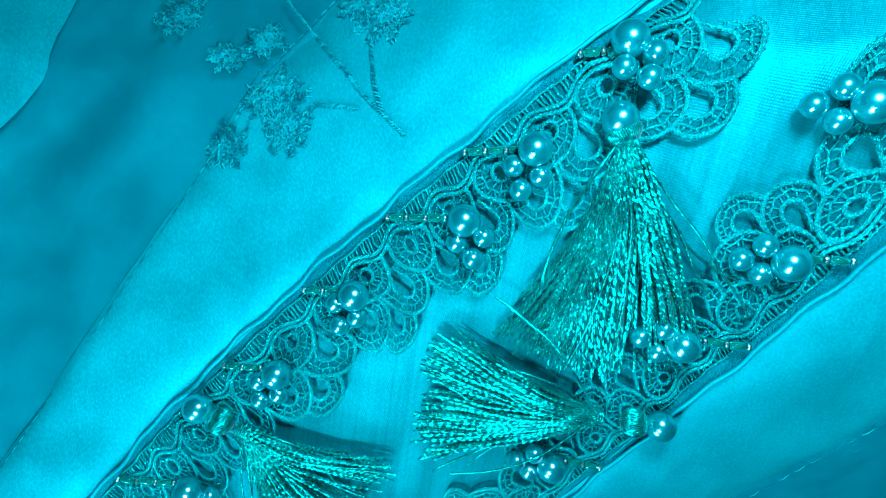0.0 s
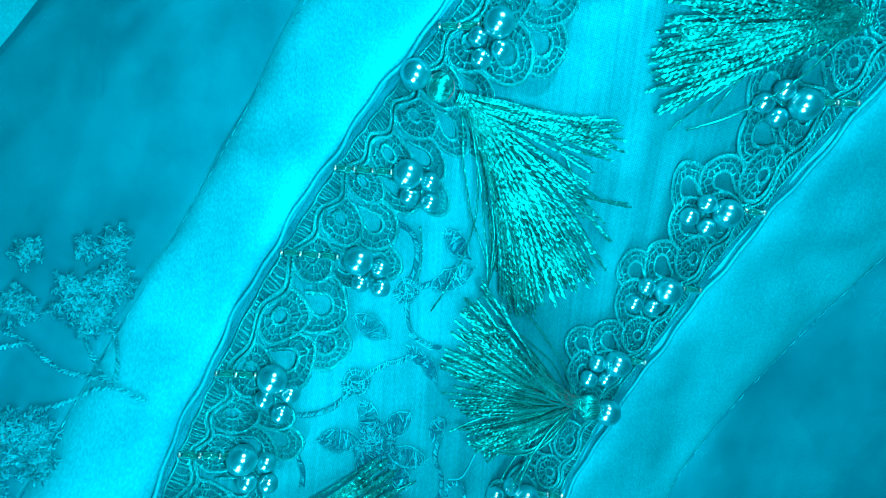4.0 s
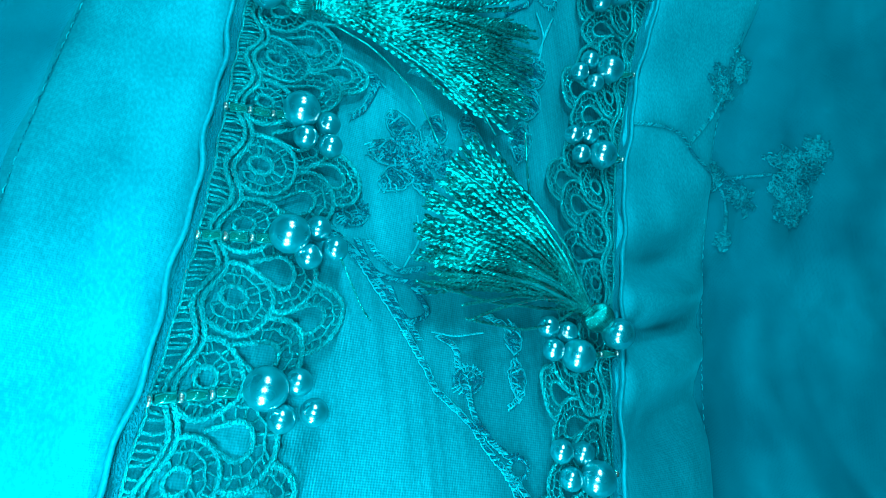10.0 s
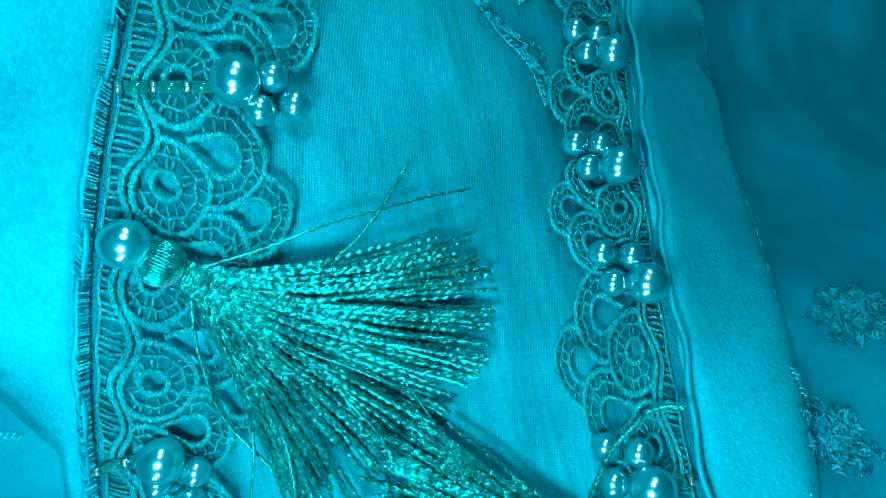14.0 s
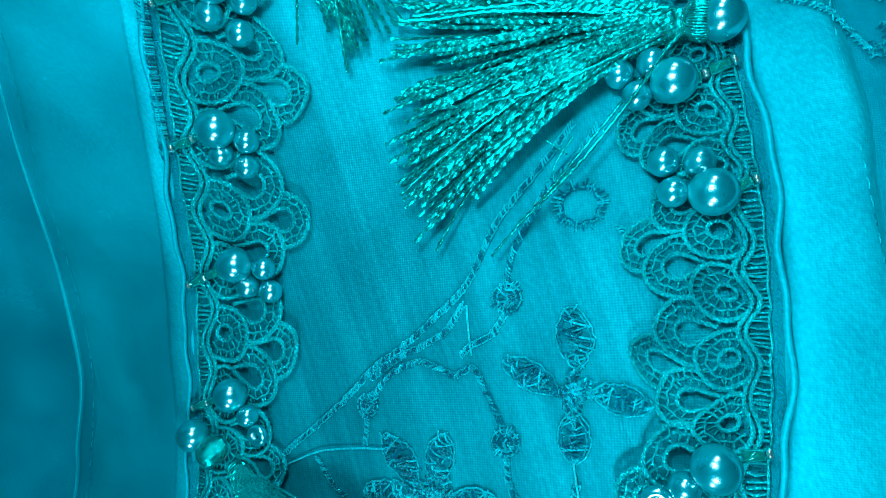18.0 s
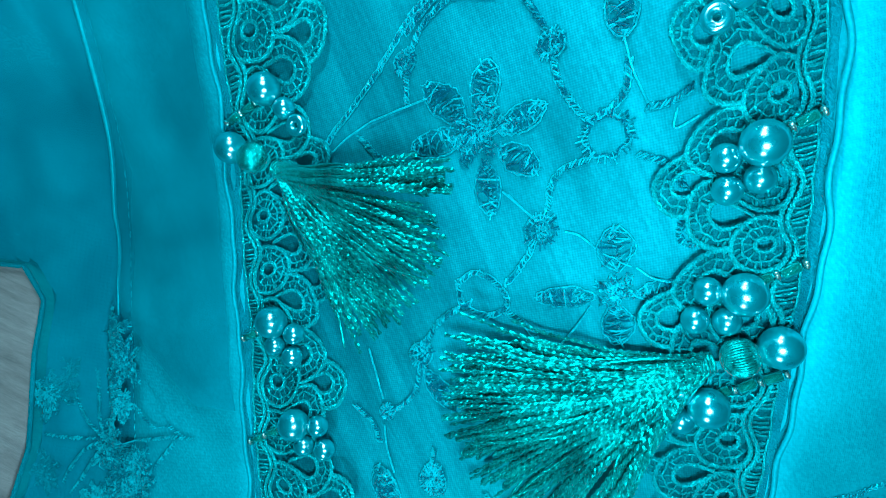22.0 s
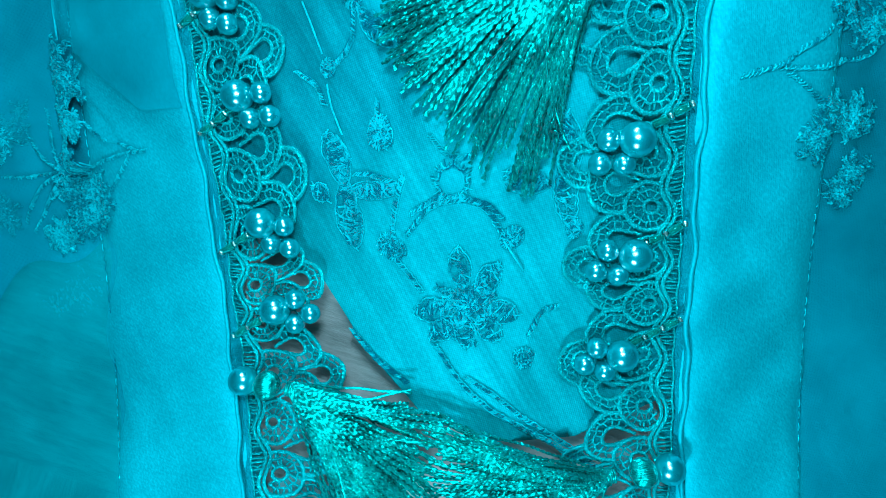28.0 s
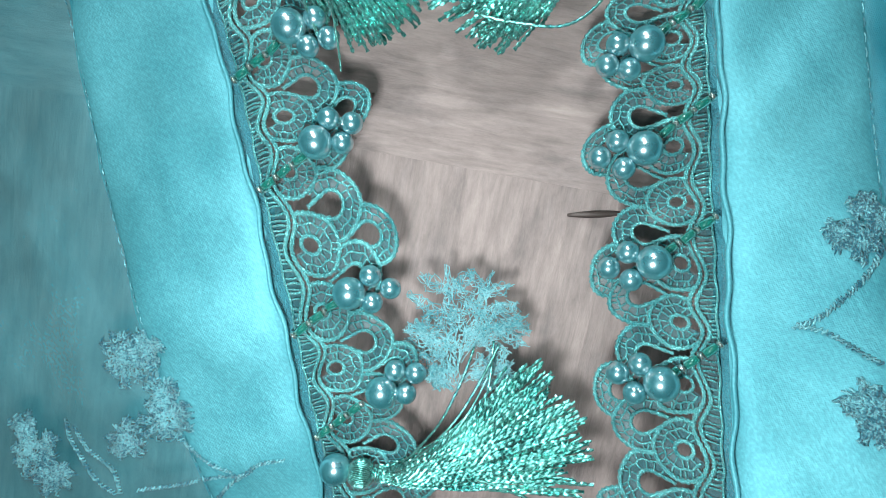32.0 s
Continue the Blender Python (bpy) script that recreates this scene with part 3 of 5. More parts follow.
# ---- lace trims ----
def lace_motif():
    """One repeat of the scalloped lace, flat: s along 3 cm of seam, v inward, height. Fans overlap like scales, the inner over the outer."""
    cord, fill, rnd = Geo(), Geo(), random.Random(5)
    P = 3.0
    fans = [(1.13, 0.98, 0.66, 0.20, True), (2.58, 0.94, 0.63, 0.18, True), (0.44, 1.72, 0.72, 0.29, False), (2.00, 1.76, 0.72, 0.29, False), (1.26, 2.38, 0.66, 0.28, False)]

    def wavy(q):
        return 0.44 - 0.13 * np.cos(4 * np.pi * q / P + 0.9) + 0.03 * np.sin(2 * np.pi * q / P)

    def bare(s, v, k):
        """True where no fan before the k-th, nor the wavy cord, already lies."""
        ok = v > wavy(s) + 0.13
        for s1, v1, r1, _, ring in fans[:k]:
            if ring == fans[k][4]:
                continue
            for d in (-P, 0, P):
                ok &= (s - s1 - d) ** 2 + (v - v1) ** 2 > (r1 * 0.97) ** 2
        if k == 4:
            for s1, v1, r1, _, _ in fans[2:4]:
                ok &= (s - s1) ** 2 + (v - v1) ** 2 > (r1 * 0.97) ** 2
        return ok

    def laid(s, v, h, r, k, plied=True):
        """A cord along a line, kept only where it is not covered."""
        ok = bare(s, v, k)
        run = []
        for i in range(len(s) + 1):
            if i < len(s) and ok[i]:
                run.append(i)
            elif run:
                if len(run) > 3:
                    p = np.stack([s[run], v[run], h + 0 * s[run]], 1)
                    if plied:
                        cord.tube(p, r, 6, False, 0.9, 1.05, 0.30)
                    else:
                        cord.tube(p, r, 4)
                run = []

    for k, (s0, v0, r0, eye, ring) in enumerate(fans):
        a = np.linspace(-2.7, 2.7, 84)
        wob = 1 + 0.025 * np.sin(a * 4 + s0 * 3)
        laid(s0 + r0 * wob * np.sin(a), v0 + r0 * wob * np.cos(a), 0.15, 0.056, k)
        if ring:
            b = np.linspace(0, 2 * np.pi, 30, endpoint=False)
            cord.tube(np.stack([s0 + eye * np.sin(b), v0 - 0.03 + eye * 1.1 * np.cos(b), 0.13 + 0 * b], 1), 0.050, 6, True, 0.9, 1.05, 0.30)
        else:
            # a horseshoe whose legs run together towards the seam
            b = np.linspace(-1.9, 1.9, 34)
            e = np.linspace(1, 0, 9)[:-1]
            tip, foot = eye * np.sin(1.9), eye * np.cos(1.9)
            hs = np.concatenate([-(0.06 + (tip - 0.06) * (1 - e)), eye * np.sin(b), (0.06 + (tip - 0.06) * (1 - e))[::-1]])
            hv = np.concatenate([foot - 0.5 * e, eye * np.cos(b), (foot - 0.5 * e)[::-1]])
            laid(s0 + hs, v0 + 0.02 + hv, 0.13, 0.050, k)
        # short bars and loose fine stitches fill the band
        mid = (eye + r0) * 0.52
        a = np.linspace(-2.6, 2.6, 70)
        rad = mid * (1 + 0.04 * np.sin(a * 9 + s0))
        laid(s0 + rad * np.sin(a), v0 + rad * np.cos(a), 0.115, 0.026, k)
        for r1, r2, n in ((eye * 1.15, mid * 0.95, 11), (mid * 1.05, r0 * 0.95, 19)):
            for i in range(n):
                q = ((i + 0.5) / n * 2 - 1) * 2.6 + rnd.uniform(-0.08, 0.08)
                t = np.linspace(0, 1, 4)
                rad, qq = r1 + (r2 - r1) * t, q + rnd.uniform(-0.14, 0.14) * t
                laid(s0 + rad * np.sin(qq), v0 + rad * np.cos(qq), 0.095, 0.026 * rnd.uniform(0.75, 1.3), k, False)
        g = np.linspace(-2.7, 2.7, 56)
        rr = np.linspace(eye * 1.05, r0 * 0.98, 5)
        gs, gv = s0 + rr[:, None] * np.sin(g), v0 + rr[:, None] * np.cos(g)
        ok = bare(gs, gv, k)
        n = len(g)
        fill.add(np.stack([gs, gv, 0.035 + 0 * gs], -1), [(i * n + j, i * n + j + 1, (i + 1) * n + j + 1, (i + 1) * n + j) for i in range(4) for j in range(n - 1)
                                                          if ok[i, j] and ok[i, j + 1] and ok[i + 1, j] and ok[i + 1, j + 1]])
    # wavy double cord and a ladder of close bars beside the seam
    s = np.linspace(0, P, 84)
    w = wavy(s)
    for off in (0.0, 0.15):
        cord.tube(np.stack([s, w + off, 0.15 + 0 * s], 1), 0.054, 6, False, 0.9, 1.05, 0.30)
    cord.tube(np.stack([s, 0.12 + 0.02 * np.sin(s * 6), 0.09 + 0 * s], 1), 0.032, 5)
    for k in range(24):
        q = (k + 0.5 + 0.25 * math.sin(k * 5.1)) * P / 24
        top = float(wavy(q))
        cord.tube([(q, 0.10, 0.06), (q + 0.03 * math.sin(k * 2.4), (top + 0.12) / 2, 0.11), (q + 0.04 * math.sin(k * 1.7), top, 0.09)], 0.029 + 0.009 * math.sin(k * 3.1), 5)
    fill.sheet([[(q, 0.10, 0.02) for q in s], [(q, float(wavy(q)), 0.02) for q in s]])
    return cord, fill


cord_flat, fill_flat = lace_motif()
cord_v, fill_v = np.concatenate(cord_flat.v), np.concatenate(fill_flat.v)


def lace_trim(e, marks, label, wide):
    thing = tagged(new("lace_trim"), label, "lace", "lace trims of the gown")
    for s0, s1 in zip(marks[:-1], marks[1:]):
        rnd = random.Random(round(s0 * 10))
        p1, p2, p3 = (rnd.uniform(0, 6.28) for _ in range(3))
        for nm, geo, verts, mat in (("lace_motif", cord_flat, cord_v, lace_thread), ("lace_web", fill_flat, fill_v, lace_fill)):
            u = verts[:, 0] / 3.0
            # every repeat is drawn in a little differently; its ends meet the next one
            mid = np.sin(np.pi * u)
            s = s0 + (s1 - s0) * u + 0.09 * mid * np.sin(verts[:, 1] * 2.6 + p1)
            v = verts[:, 1] * np.interp(np.interp(s, e.s, -e.y), [-q for q, _ in wide], [q for _, q in wide]) + (0.05 * np.sin(s * 2.1) + mid * (0.07 * np.sin(u * 7 + p2) + 0.06 * np.sin(p3))) * np.clip(verts[:, 1] - 0.3, 0, 1)
            p = e.at(s, v + 0.10, verts[:, 2] + 0.05 * np.sin(s * 1.3))
            me = raw_mesh(nm, p, geo.f, mat)
            part(nm, me, thing)
    return thing


def marks_of(e, ys):
    """Repeats fall between the sewn pearl groups; long spans hold two or more."""
    s = sorted(e.length_at(y) for y in ys)
    out = [s[0] - 6, s[0] - 3]
    for a, b in zip(s[:-1], s[1:]):
        k = max(1, round((b - a) / 2.9))
        out += [a + (b - a) * i / k for i in range(k)]
    return out + [s[-1], s[-1] + 3, s[-1] + 6]


LEFT_MARKS = [17.6, 14.2, 12.0, 8.7, 6.5, 3.3, 1.2, -4.2, -7.1, -10.0, -13.2, -18.7, -20.9, -23.5, -26.4, -31.5, -34.1, -37.0, -39.2, -44.4, -46.9, -50.1, -52.6]
RIGHT_MARKS = [18.3, 15.8, 14.0, 10.8, 8.6, 6.7, 4.7, 0.6, -1.7, -4.3, -9.9, -12.6, -15.3, -17.8, -21.3, -23.6, -25.7, -29.9, -32.5, -34.8, -39.8, -42.2, -44.4, -49.5, -51.5, -53.8, -56.1]
lace_trim(left, marks_of(left, LEFT_MARKS), "teal scalloped cord lace trim sewn along the satin facing", [(22, 1), (-60, 1)])
lace_trim(right, marks_of(right, RIGHT_MARKS), "teal scalloped cord lace trim sewn along the satin facing",
          [(22, 1), (8, 1), (2, 0.84), (-5, 0.80), (-10, 0.72), (-20, 0.72), (-28, 0.76), (-38, 0.92), (-45, 1), (-60, 1)])


# ---- pearls ----
def ball_mesh(name, r, material, squash=1.0, sides=28, rings=16):
    g = Geo()
    g.blob((0, 0, 0), (r, r, r * squash), 0, rings, sides)
    return g.mesh(name, material)


big_pearl, small_pearl = ball_mesh("pearl", 0.0040, pearl_coat), ball_mesh("pearl", 0.00265, pearl_coat)
seed = Geo()
a_ = np.linspace(0, 2 * np.pi, 12, endpoint=False)
seed.tube(np.stack([0 * a_, 0.00062 * np.cos(a_), 0.00062 * np.sin(a_)], 1), 0.00052, 7, True)
seed_mesh = seed.mesh("seed_bead", silver_bead)
bugle = Geo()
bugle.tube([(-0.0017, 0, 0), (-0.0016, 0, 0), (0.0016, 0, 0), (0.0017, 0, 0)], [0.0006, 0.00105, 0.00105, 0.0006], 8)
bugle_mesh = bugle.mesh("bugle_bead", bead_glass)


def stand(x, y, h=0.0, turn=0.0):
    """A pose on the cloth, its x axis turned by degrees over the cloth."""
    p, n = surf(np.array([x]), np.array([y]), h)[0], normals(np.array([x]), np.array([y]))[0]
    n = Vector(n)
    d = Vector((math.cos(radians(turn)), math.sin(radians(turn)), 0))
    d = (d - n * d.dot(n)).normalized()
    m = Matrix((d, n.cross(d), n)).transposed().to_4x4()
    m.translation = Vector(p)
    return m


hollow = Geo()
hollow.tube(np.stack([0.0017 * np.cos(a_), 0.0017 * np.sin(a_), 0 * a_], 1), 0.0011, 10, True)
hollow_mesh = hollow.mesh("ring_bead", pearl_coat)


def pearl_cluster(x, y, turn, side, row=False):
    e = left if side == "L" else right
    thing = tagged(new("pearl_cluster"), "turquoise pearls with glass beads sewn onto the lace", "pearls", "pearl clusters on the lace")
    thing.matrix_world = stand(x, y, 0.12, turn)
    rnd = random.Random(int(x * 100 + y * 37))

    def put(nm, me, px, py, pz, rz=0.0, label=""):
        o = part(nm, me, thing, label)
        o.matrix_basis = pose(px, py, pz, 0, 0, rz)
        return o

    j = lambda: rnd.uniform(-0.0003, 0.0003)
    put("pearl", big_pearl, 0, 0, 0.0040, rnd.uniform(0, 360), "large turquoise pearl")
    if row:
        # here the pearls lie in a line that ends in a bead with an open hole
        put("pearl", small_pearl, 0.0064, 0.0004, 0.0029)
        put("ring_bead", hollow_mesh, 0.0117, 0.0002, 0.0030, 0, "ring-shaped turquoise bead")
    else:
        put("pearl", small_pearl, 0.0053 + j(), 0.0033 + j(), 0.0027)
        put("pearl", small_pearl, 0.0050 + j(), -0.0034 + j(), 0.0027)
        put("pearl", small_pearl, 0.0098 + j(), -0.0003 + j(), 0.0028)
    # beads strung from the seam to the large pearl
    s = e.length_at(y)
    sx, sy = e.xy(np.array([s]), np.array([0.10]))
    root = thing.matrix_world.inverted() @ Vector(surf(sx, sy, 0.25)[0])
    way = -root
    gap = way.length - 0.0046
    way.normalize()
    ang = math.degrees(math.atan2(way.y, way.x))
    k, pos, run = 0, 0.0006, ("s", "b", "s", "b", "s", "b", "s")
    while pos < gap and k < 7:
        kind = run[k]
        step = 0.0013 if kind == "s" else 0.0036
        c = root + way * (pos + step / 2)
        put("seed_bead" if kind == "s" else "bugle_bead", seed_mesh if kind == "s" else bugle_mesh, c.x, c.y, c.z + 0.0006, ang + rnd.uniform(-8, 8))
        pos += step
        k += 1
    return thing


pearl_cluster(8.97, 19.37, -63, 'L')
pearl_cluster(7.40, 17.55, -107, 'L')
pearl_cluster(6.05, 16.07, -75, 'L')
pearl_cluster(3.54, 14.19, -110, 'L')
pearl_cluster(1.68, 12.06, -111, 'L')
pearl_cluster(-0.54, 8.68, -51, 'L')
pearl_cluster(-1.80, 6.51, -50, 'L')
pearl_cluster(-3.94, 3.30, -70, 'L')
pearl_cluster(-4.57, 1.19, -37, 'L')
pearl_cluster(-5.50, -4.22, -45, 'L')
pearl_cluster(-5.77, -7.16, -12, 'L')
pearl_cluster(-6.22, -10.05, -26, 'L')
pearl_cluster(-7.32, -13.19, -24, 'L')
pearl_cluster(-10.10, -18.72, -83, 'L')
pearl_cluster(-11.18, -20.86, -78, 'L')
pearl_cluster(-12.04, -23.48, -62, 'L')
pearl_cluster(-13.38, -26.39, -75, 'L', row=True)
pearl_cluster(-15.78, -31.53, -79, 'L')
pearl_cluster(-16.37, -34.06, -59, 'L')
pearl_cluster(-17.64, -37.01, -70, 'L')
pearl_cluster(-18.57, -39.18, -31, 'L')
pearl_cluster(-20.49, -44.36, -49, 'L')
pearl_cluster(-21.62, -46.81, -6, 'L')
pearl_cluster(-23.17, -50.09, -29, 'L')
pearl_cluster(-24.04, -52.55, -7, 'L')
pearl_cluster(13.32, 18.28, -165, 'R')
pearl_cluster(13.05, 15.76, -163, 'R')
pearl_cluster(11.61, 14.05, -171, 'R')
pearl_cluster(9.46, 10.81, -175, 'R')
pearl_cluster(8.22, 8.63, -164, 'R')
pearl_cluster(6.98, 6.72, -145, 'R')
pearl_cluster(5.77, 4.68, -139, 'R')
pearl_cluster(3.20, 0.58, 176, 'R')
pearl_cluster(2.56, -1.71, -176, 'R')
pearl_cluster(1.85, -4.35, 150, 'R')
pearl_cluster(0.00, -9.91, 137, 'R')
pearl_cluster(-0.07, -12.62, 143, 'R')
pearl_cluster(-0.77, -15.34, 143, 'R')
pearl_cluster(-0.88, -17.81, 131, 'R')
pearl_cluster(-1.79, -21.28, 129, 'R')
pearl_cluster(-2.58, -23.64, 145, 'R')
pearl_cluster(-2.72, -25.72, 125, 'R')
pearl_cluster(-4.14, -29.90, -161, 'R', row=True)
pearl_cluster(-5.25, -32.48, -147, 'R')
pearl_cluster(-6.31, -34.78, -164, 'R')
pearl_cluster(-7.56, -36.69, 168, 'R')
pearl_cluster(-8.77, -39.81, -170, 'R')
pearl_cluster(-9.91, -42.21, 178, 'R')
pearl_cluster(-11.30, -44.39, 170, 'R')
pearl_cluster(-14.24, -49.55, 173, 'R')
pearl_cluster(-15.59, -51.49, 157, 'R')
pearl_cluster(-16.90, -53.76, 153, 'R')
pearl_cluster(-18.33, -56.07, 135, 'R')


# ---- tassels ----
def tassel(x, y, nx, ny, a0, a1, a2, l0, l1, l2, side, sleek=0.0, tilt=0.0):
    thing = tagged(new("tassel"), "green-teal silky thread tassel hanging from a pearl", "tassel", "tassels on the lace")
    rnd = random.Random(int(x * 91 + y * 53))
    o = part("pearl", big_pearl, thing, "large turquoise pearl")
    o.matrix_basis = stand(x, y, 0.52)
    # thread-wrapped ball between pearl and neck
    d = math.atan2(ny - y, nx - x)
    reach = math.hypot(nx - x, ny - y)
    bx, by = x + math.cos(d) * min(0.68, reach * 0.6), y + math.sin(d) * min(0.68, reach * 0.6)
    g = Geo()
    g.blob((0, 0, 0), (0.0034, 0.0036, 0.0034), 0, 12, 20)
    for k in range(22):
        q = k * math.pi / 22
        b = np.linspace(0, 2 * np.pi, 22, endpoint=False)
        ring = np.stack([0.0034 * np.cos(b), 0.0037 * np.sin(b) * math.cos(q), 0.0036 * np.sin(b) * math.sin(q)], 1)
        g.tube(ring, 0.00028, 4, True)
    o = part("thread_ball", g.mesh("thread_ball", tassel_thread), thing, "thread-wound ball")
    o.matrix_basis = stand(bx, by, 0.48, math.degrees(d))
    # neck binding
    g = Geo()
    for k in range(5):
        b = np.linspace(0, 2 * np.pi, 16, endpoint=False)
        g.tube(np.stack([0 * b + (k - 2) * 0.0006, 0.0019 * np.cos(b), 0.0019 * np.sin(b)], 1), 0.00035, 5, True)
    o = part("neck_binding", g.mesh("neck_binding", tassel_thread), thing)
    o.matrix_basis = stand(nx, ny, 0.36, math.degrees(d))
    # skirt
    def wrap(v, ref):
        return ref + (v - ref + 180) % 360 - 180
    a0, a2 = wrap(a0, a1), wrap(a2, a1)
    skirt = Geo()
    total = 235
    locks = [rnd.random() for _ in range(17)]
    for k in range(total):
        w = locks[k % 17] + rnd.gauss(0, 0.035) if k % 4 else rnd.random()
        w = min(1.02, max(-0.02, w))
        ang = radians(np.interp(w, [0, 0.5, 1], [a0, a1, a2]) + rnd.gauss(0, 1.6))
        ln = np.interp(w, [0, 0.5, 1], [l0, l1, l2]) * rnd.uniform(0.74, 1.05)
        stray = rnd.random() < 0.05
        if stray:
            ang += radians(rnd.uniform(-30, 30))
        q = np.linspace(0, 1, 72)
        off = rnd.uniform(-0.16, 0.16)
        lift = rnd.random()
        bendy = rnd.gauss(0, 0.08) + (rnd.gauss(0, 0.6) if stray else 0)
        r = ln * q
        # strands leave the neck along its own line and then fan out
        base = d + (ang - d + math.pi) % (2 * math.pi) - math.pi
        th = d + (base - d) * np.clip(0.55 + 0.45 * np.sqrt(q), 0, 1)
        px = nx + r * np.cos(th) - off * np.sin(d) * (1 - q) - bendy * np.sin(np.pi * q) * np.sin(ang) * 0.6 + 0.012 * np.sin(q * 19 + k)
        py = ny + r * np.sin(th) + off * np.cos(d) * (1 - q) + bendy * np.sin(np.pi * q) * np.cos(ang) * 0.6 + 0.012 * np.cos(q * 17 + k)
        h = 0.36 + 0.28 * (lift - 0.5) * (1 - q) + (0.10 + 0.62 * lift) * np.sin(np.pi * np.minimum(q * 1.15, 1) * 0.62) * (1 - 0.45 * q) - 0.22 * q
        h = np.maximum(h, 0.10 + 0.10 * lift) + tilt * q * (1 - w * 0.5)
        # twisted yarn swells and narrows along its length
        thick = 0.00041 * rnd.uniform(0.8, 1.15)
        # silk lies sleek over part of some skirts and shows its twist only towards the tips
        beads = 0.44 * np.clip(3 * q - 1.3, 0, 1) if w < sleek else 0.40 + 0 * q
        if stray:
            single = Geo()
            single.tube(surf(px, py, h), thick * 0.8, 5, twist=1.05, ridge=0.45)
            part("loose_thread", single.mesh("loose_thread", tassel_thread), thing)
        else:
            skirt.tube(surf(px, py, h), thick, 4, twist=1.0 + 0.1 * math.sin(k), ridge=beads[:, None])
    tagged(part("skirt", skirt.mesh("skirt", tassel_thread, False), thing, "fan of twisted silky threads"), kind="stuff")
    return thing


tassel(9.02, 18.10, 9.20, 17.79, -116, -78, -55, 4.4, 4.6, 4.8, 'R')
tassel(11.87, 12.28, 10.25, 12.21, 163, -177, -159, 4.7, 4.6, 4.8, 'R')
tassel(-0.38, 10.90, 0.84, 10.44, -3, -38, -73, 4.1, 5.4, 5.0, 'L')
tassel(5.63, 3.30, 4.64, 3.43, 137, 175, -150, 4.4, 4.2, 3.2, 'R', sleek=0.9, tilt=1.1)
tassel(-6.12, -1.06, -4.95, -1.10, 31, -1, -35, 4.7, 5.2, 5.1, 'L')
tassel(1.22, -9.45, 0.48, -8.71, 121, 155, 173, 4.6, 4.4, 4.0, 'R', sleek=0.9, tilt=1.1)
tassel(-9.37, -15.40, -8.72, -15.98, 3, -28, -81, 4.9, 5.0, 4.5, 'L')
tassel(-1.52, -22.92, -1.98, -22.67, 134, 172, -162, 5.3, 5.6, 6.0, 'R')
tassel(-14.89, -27.08, -13.98, -28.22, -26, -50, -85, 4.4, 4.7, 4.6, 'L', sleek=0.62, tilt=0.8)
tassel(-6.05, -35.96, -7.31, -35.88, 147, -173, -131, 4.9, 5.4, 5.5, 'R')
tassel(-20.44, -40.46, -19.34, -41.28, -37, -76, -101, 4.1, 4.8, 4.0, 'L')
tassel(-11.65, -47.80, -13.10, -47.24, 129, 160, -171, 4.8, 4.7, 3.7, 'R')
tassel(-26.27, -53.49, -25.50, -54.31, 3, -18, -37, 4.9, 5.3, 5.2, 'L')


# ---- embroidery ----
def spread(points, step=0.12):
    """A smooth line through control points, evenly stepped."""
    p = [Vector((*q, 0)) for q in points]
    p = [p[0] * 2 - p[1]] + p + [p[-1] * 2 - p[-2]]
    out = []
    for i in range(1, len(p) - 2):
        n = max(2, int((p[i + 1] - p[i]).length / step))
        for k in range(n):
            t = k / n
            out.append(0.5 * (2 * p[i] + (p[i + 1] - p[i - 1]) * t + (2 * p[i - 1] - 5 * p[i] + 4 * p[i + 1] - p[i + 2]) * t * t
                              + (3 * p[i] - p[i - 1] - 3 * p[i + 1] + p[i + 2]) * t**3))
    out.append(p[-2])
    return np.array([(q.x, q.y) for q in out])


def over(x, y, h=0.0):
    """Points on the top cloth, whichever layer that is."""
    el, er, ol, orr = along(EDGE_L, y), along(EDGE_R, y), along(OUTER_L, y), along(OUTER_R, y)
    lift = np.zeros_like(x)
    for mask, f in (((x >= el) & (x <= er), panel_lift),
                    ((x >= ol) & (x < el), lambda a, b: facing_lift(a, b, (a - along(OUTER_L, b)) / (along(EDGE_L, b) - along(OUTER_L, b)), -1)),
                    ((x > er) & (x <= orr), lambda a, b: facing_lift(a, b, (a - along(OUTER_R, b)) / (along(EDGE_R, b) - along(OUTER_R, b)), 1)),
                    (x < ol, lambda a, b: side_lift(a, b, -1)), (x > orr, lambda a, b: side_lift(a, b, 1))):
        if mask.any():
            lift[mask] = f(x[mask], y[mask])
    flap = (x >= ol) & (x < el) & (y < -15.5) & (y > -32.8)
    if flap.any():
        lift[flap] = np.maximum(lift[flap], 0.60 + 0.12 * soft_noise(x[flap], y[flap], 2.6, 33.0))
    brim = (x < ol) & (x > ol - 0.9) & (y < -15.5) & (y > -32.8)
    if brim.any():
        lift[brim] = np.maximum(lift[brim], 0.60 * (1 - (ol[brim] - x[brim]) / 0.9))
    return surf(x, y, h + lift)


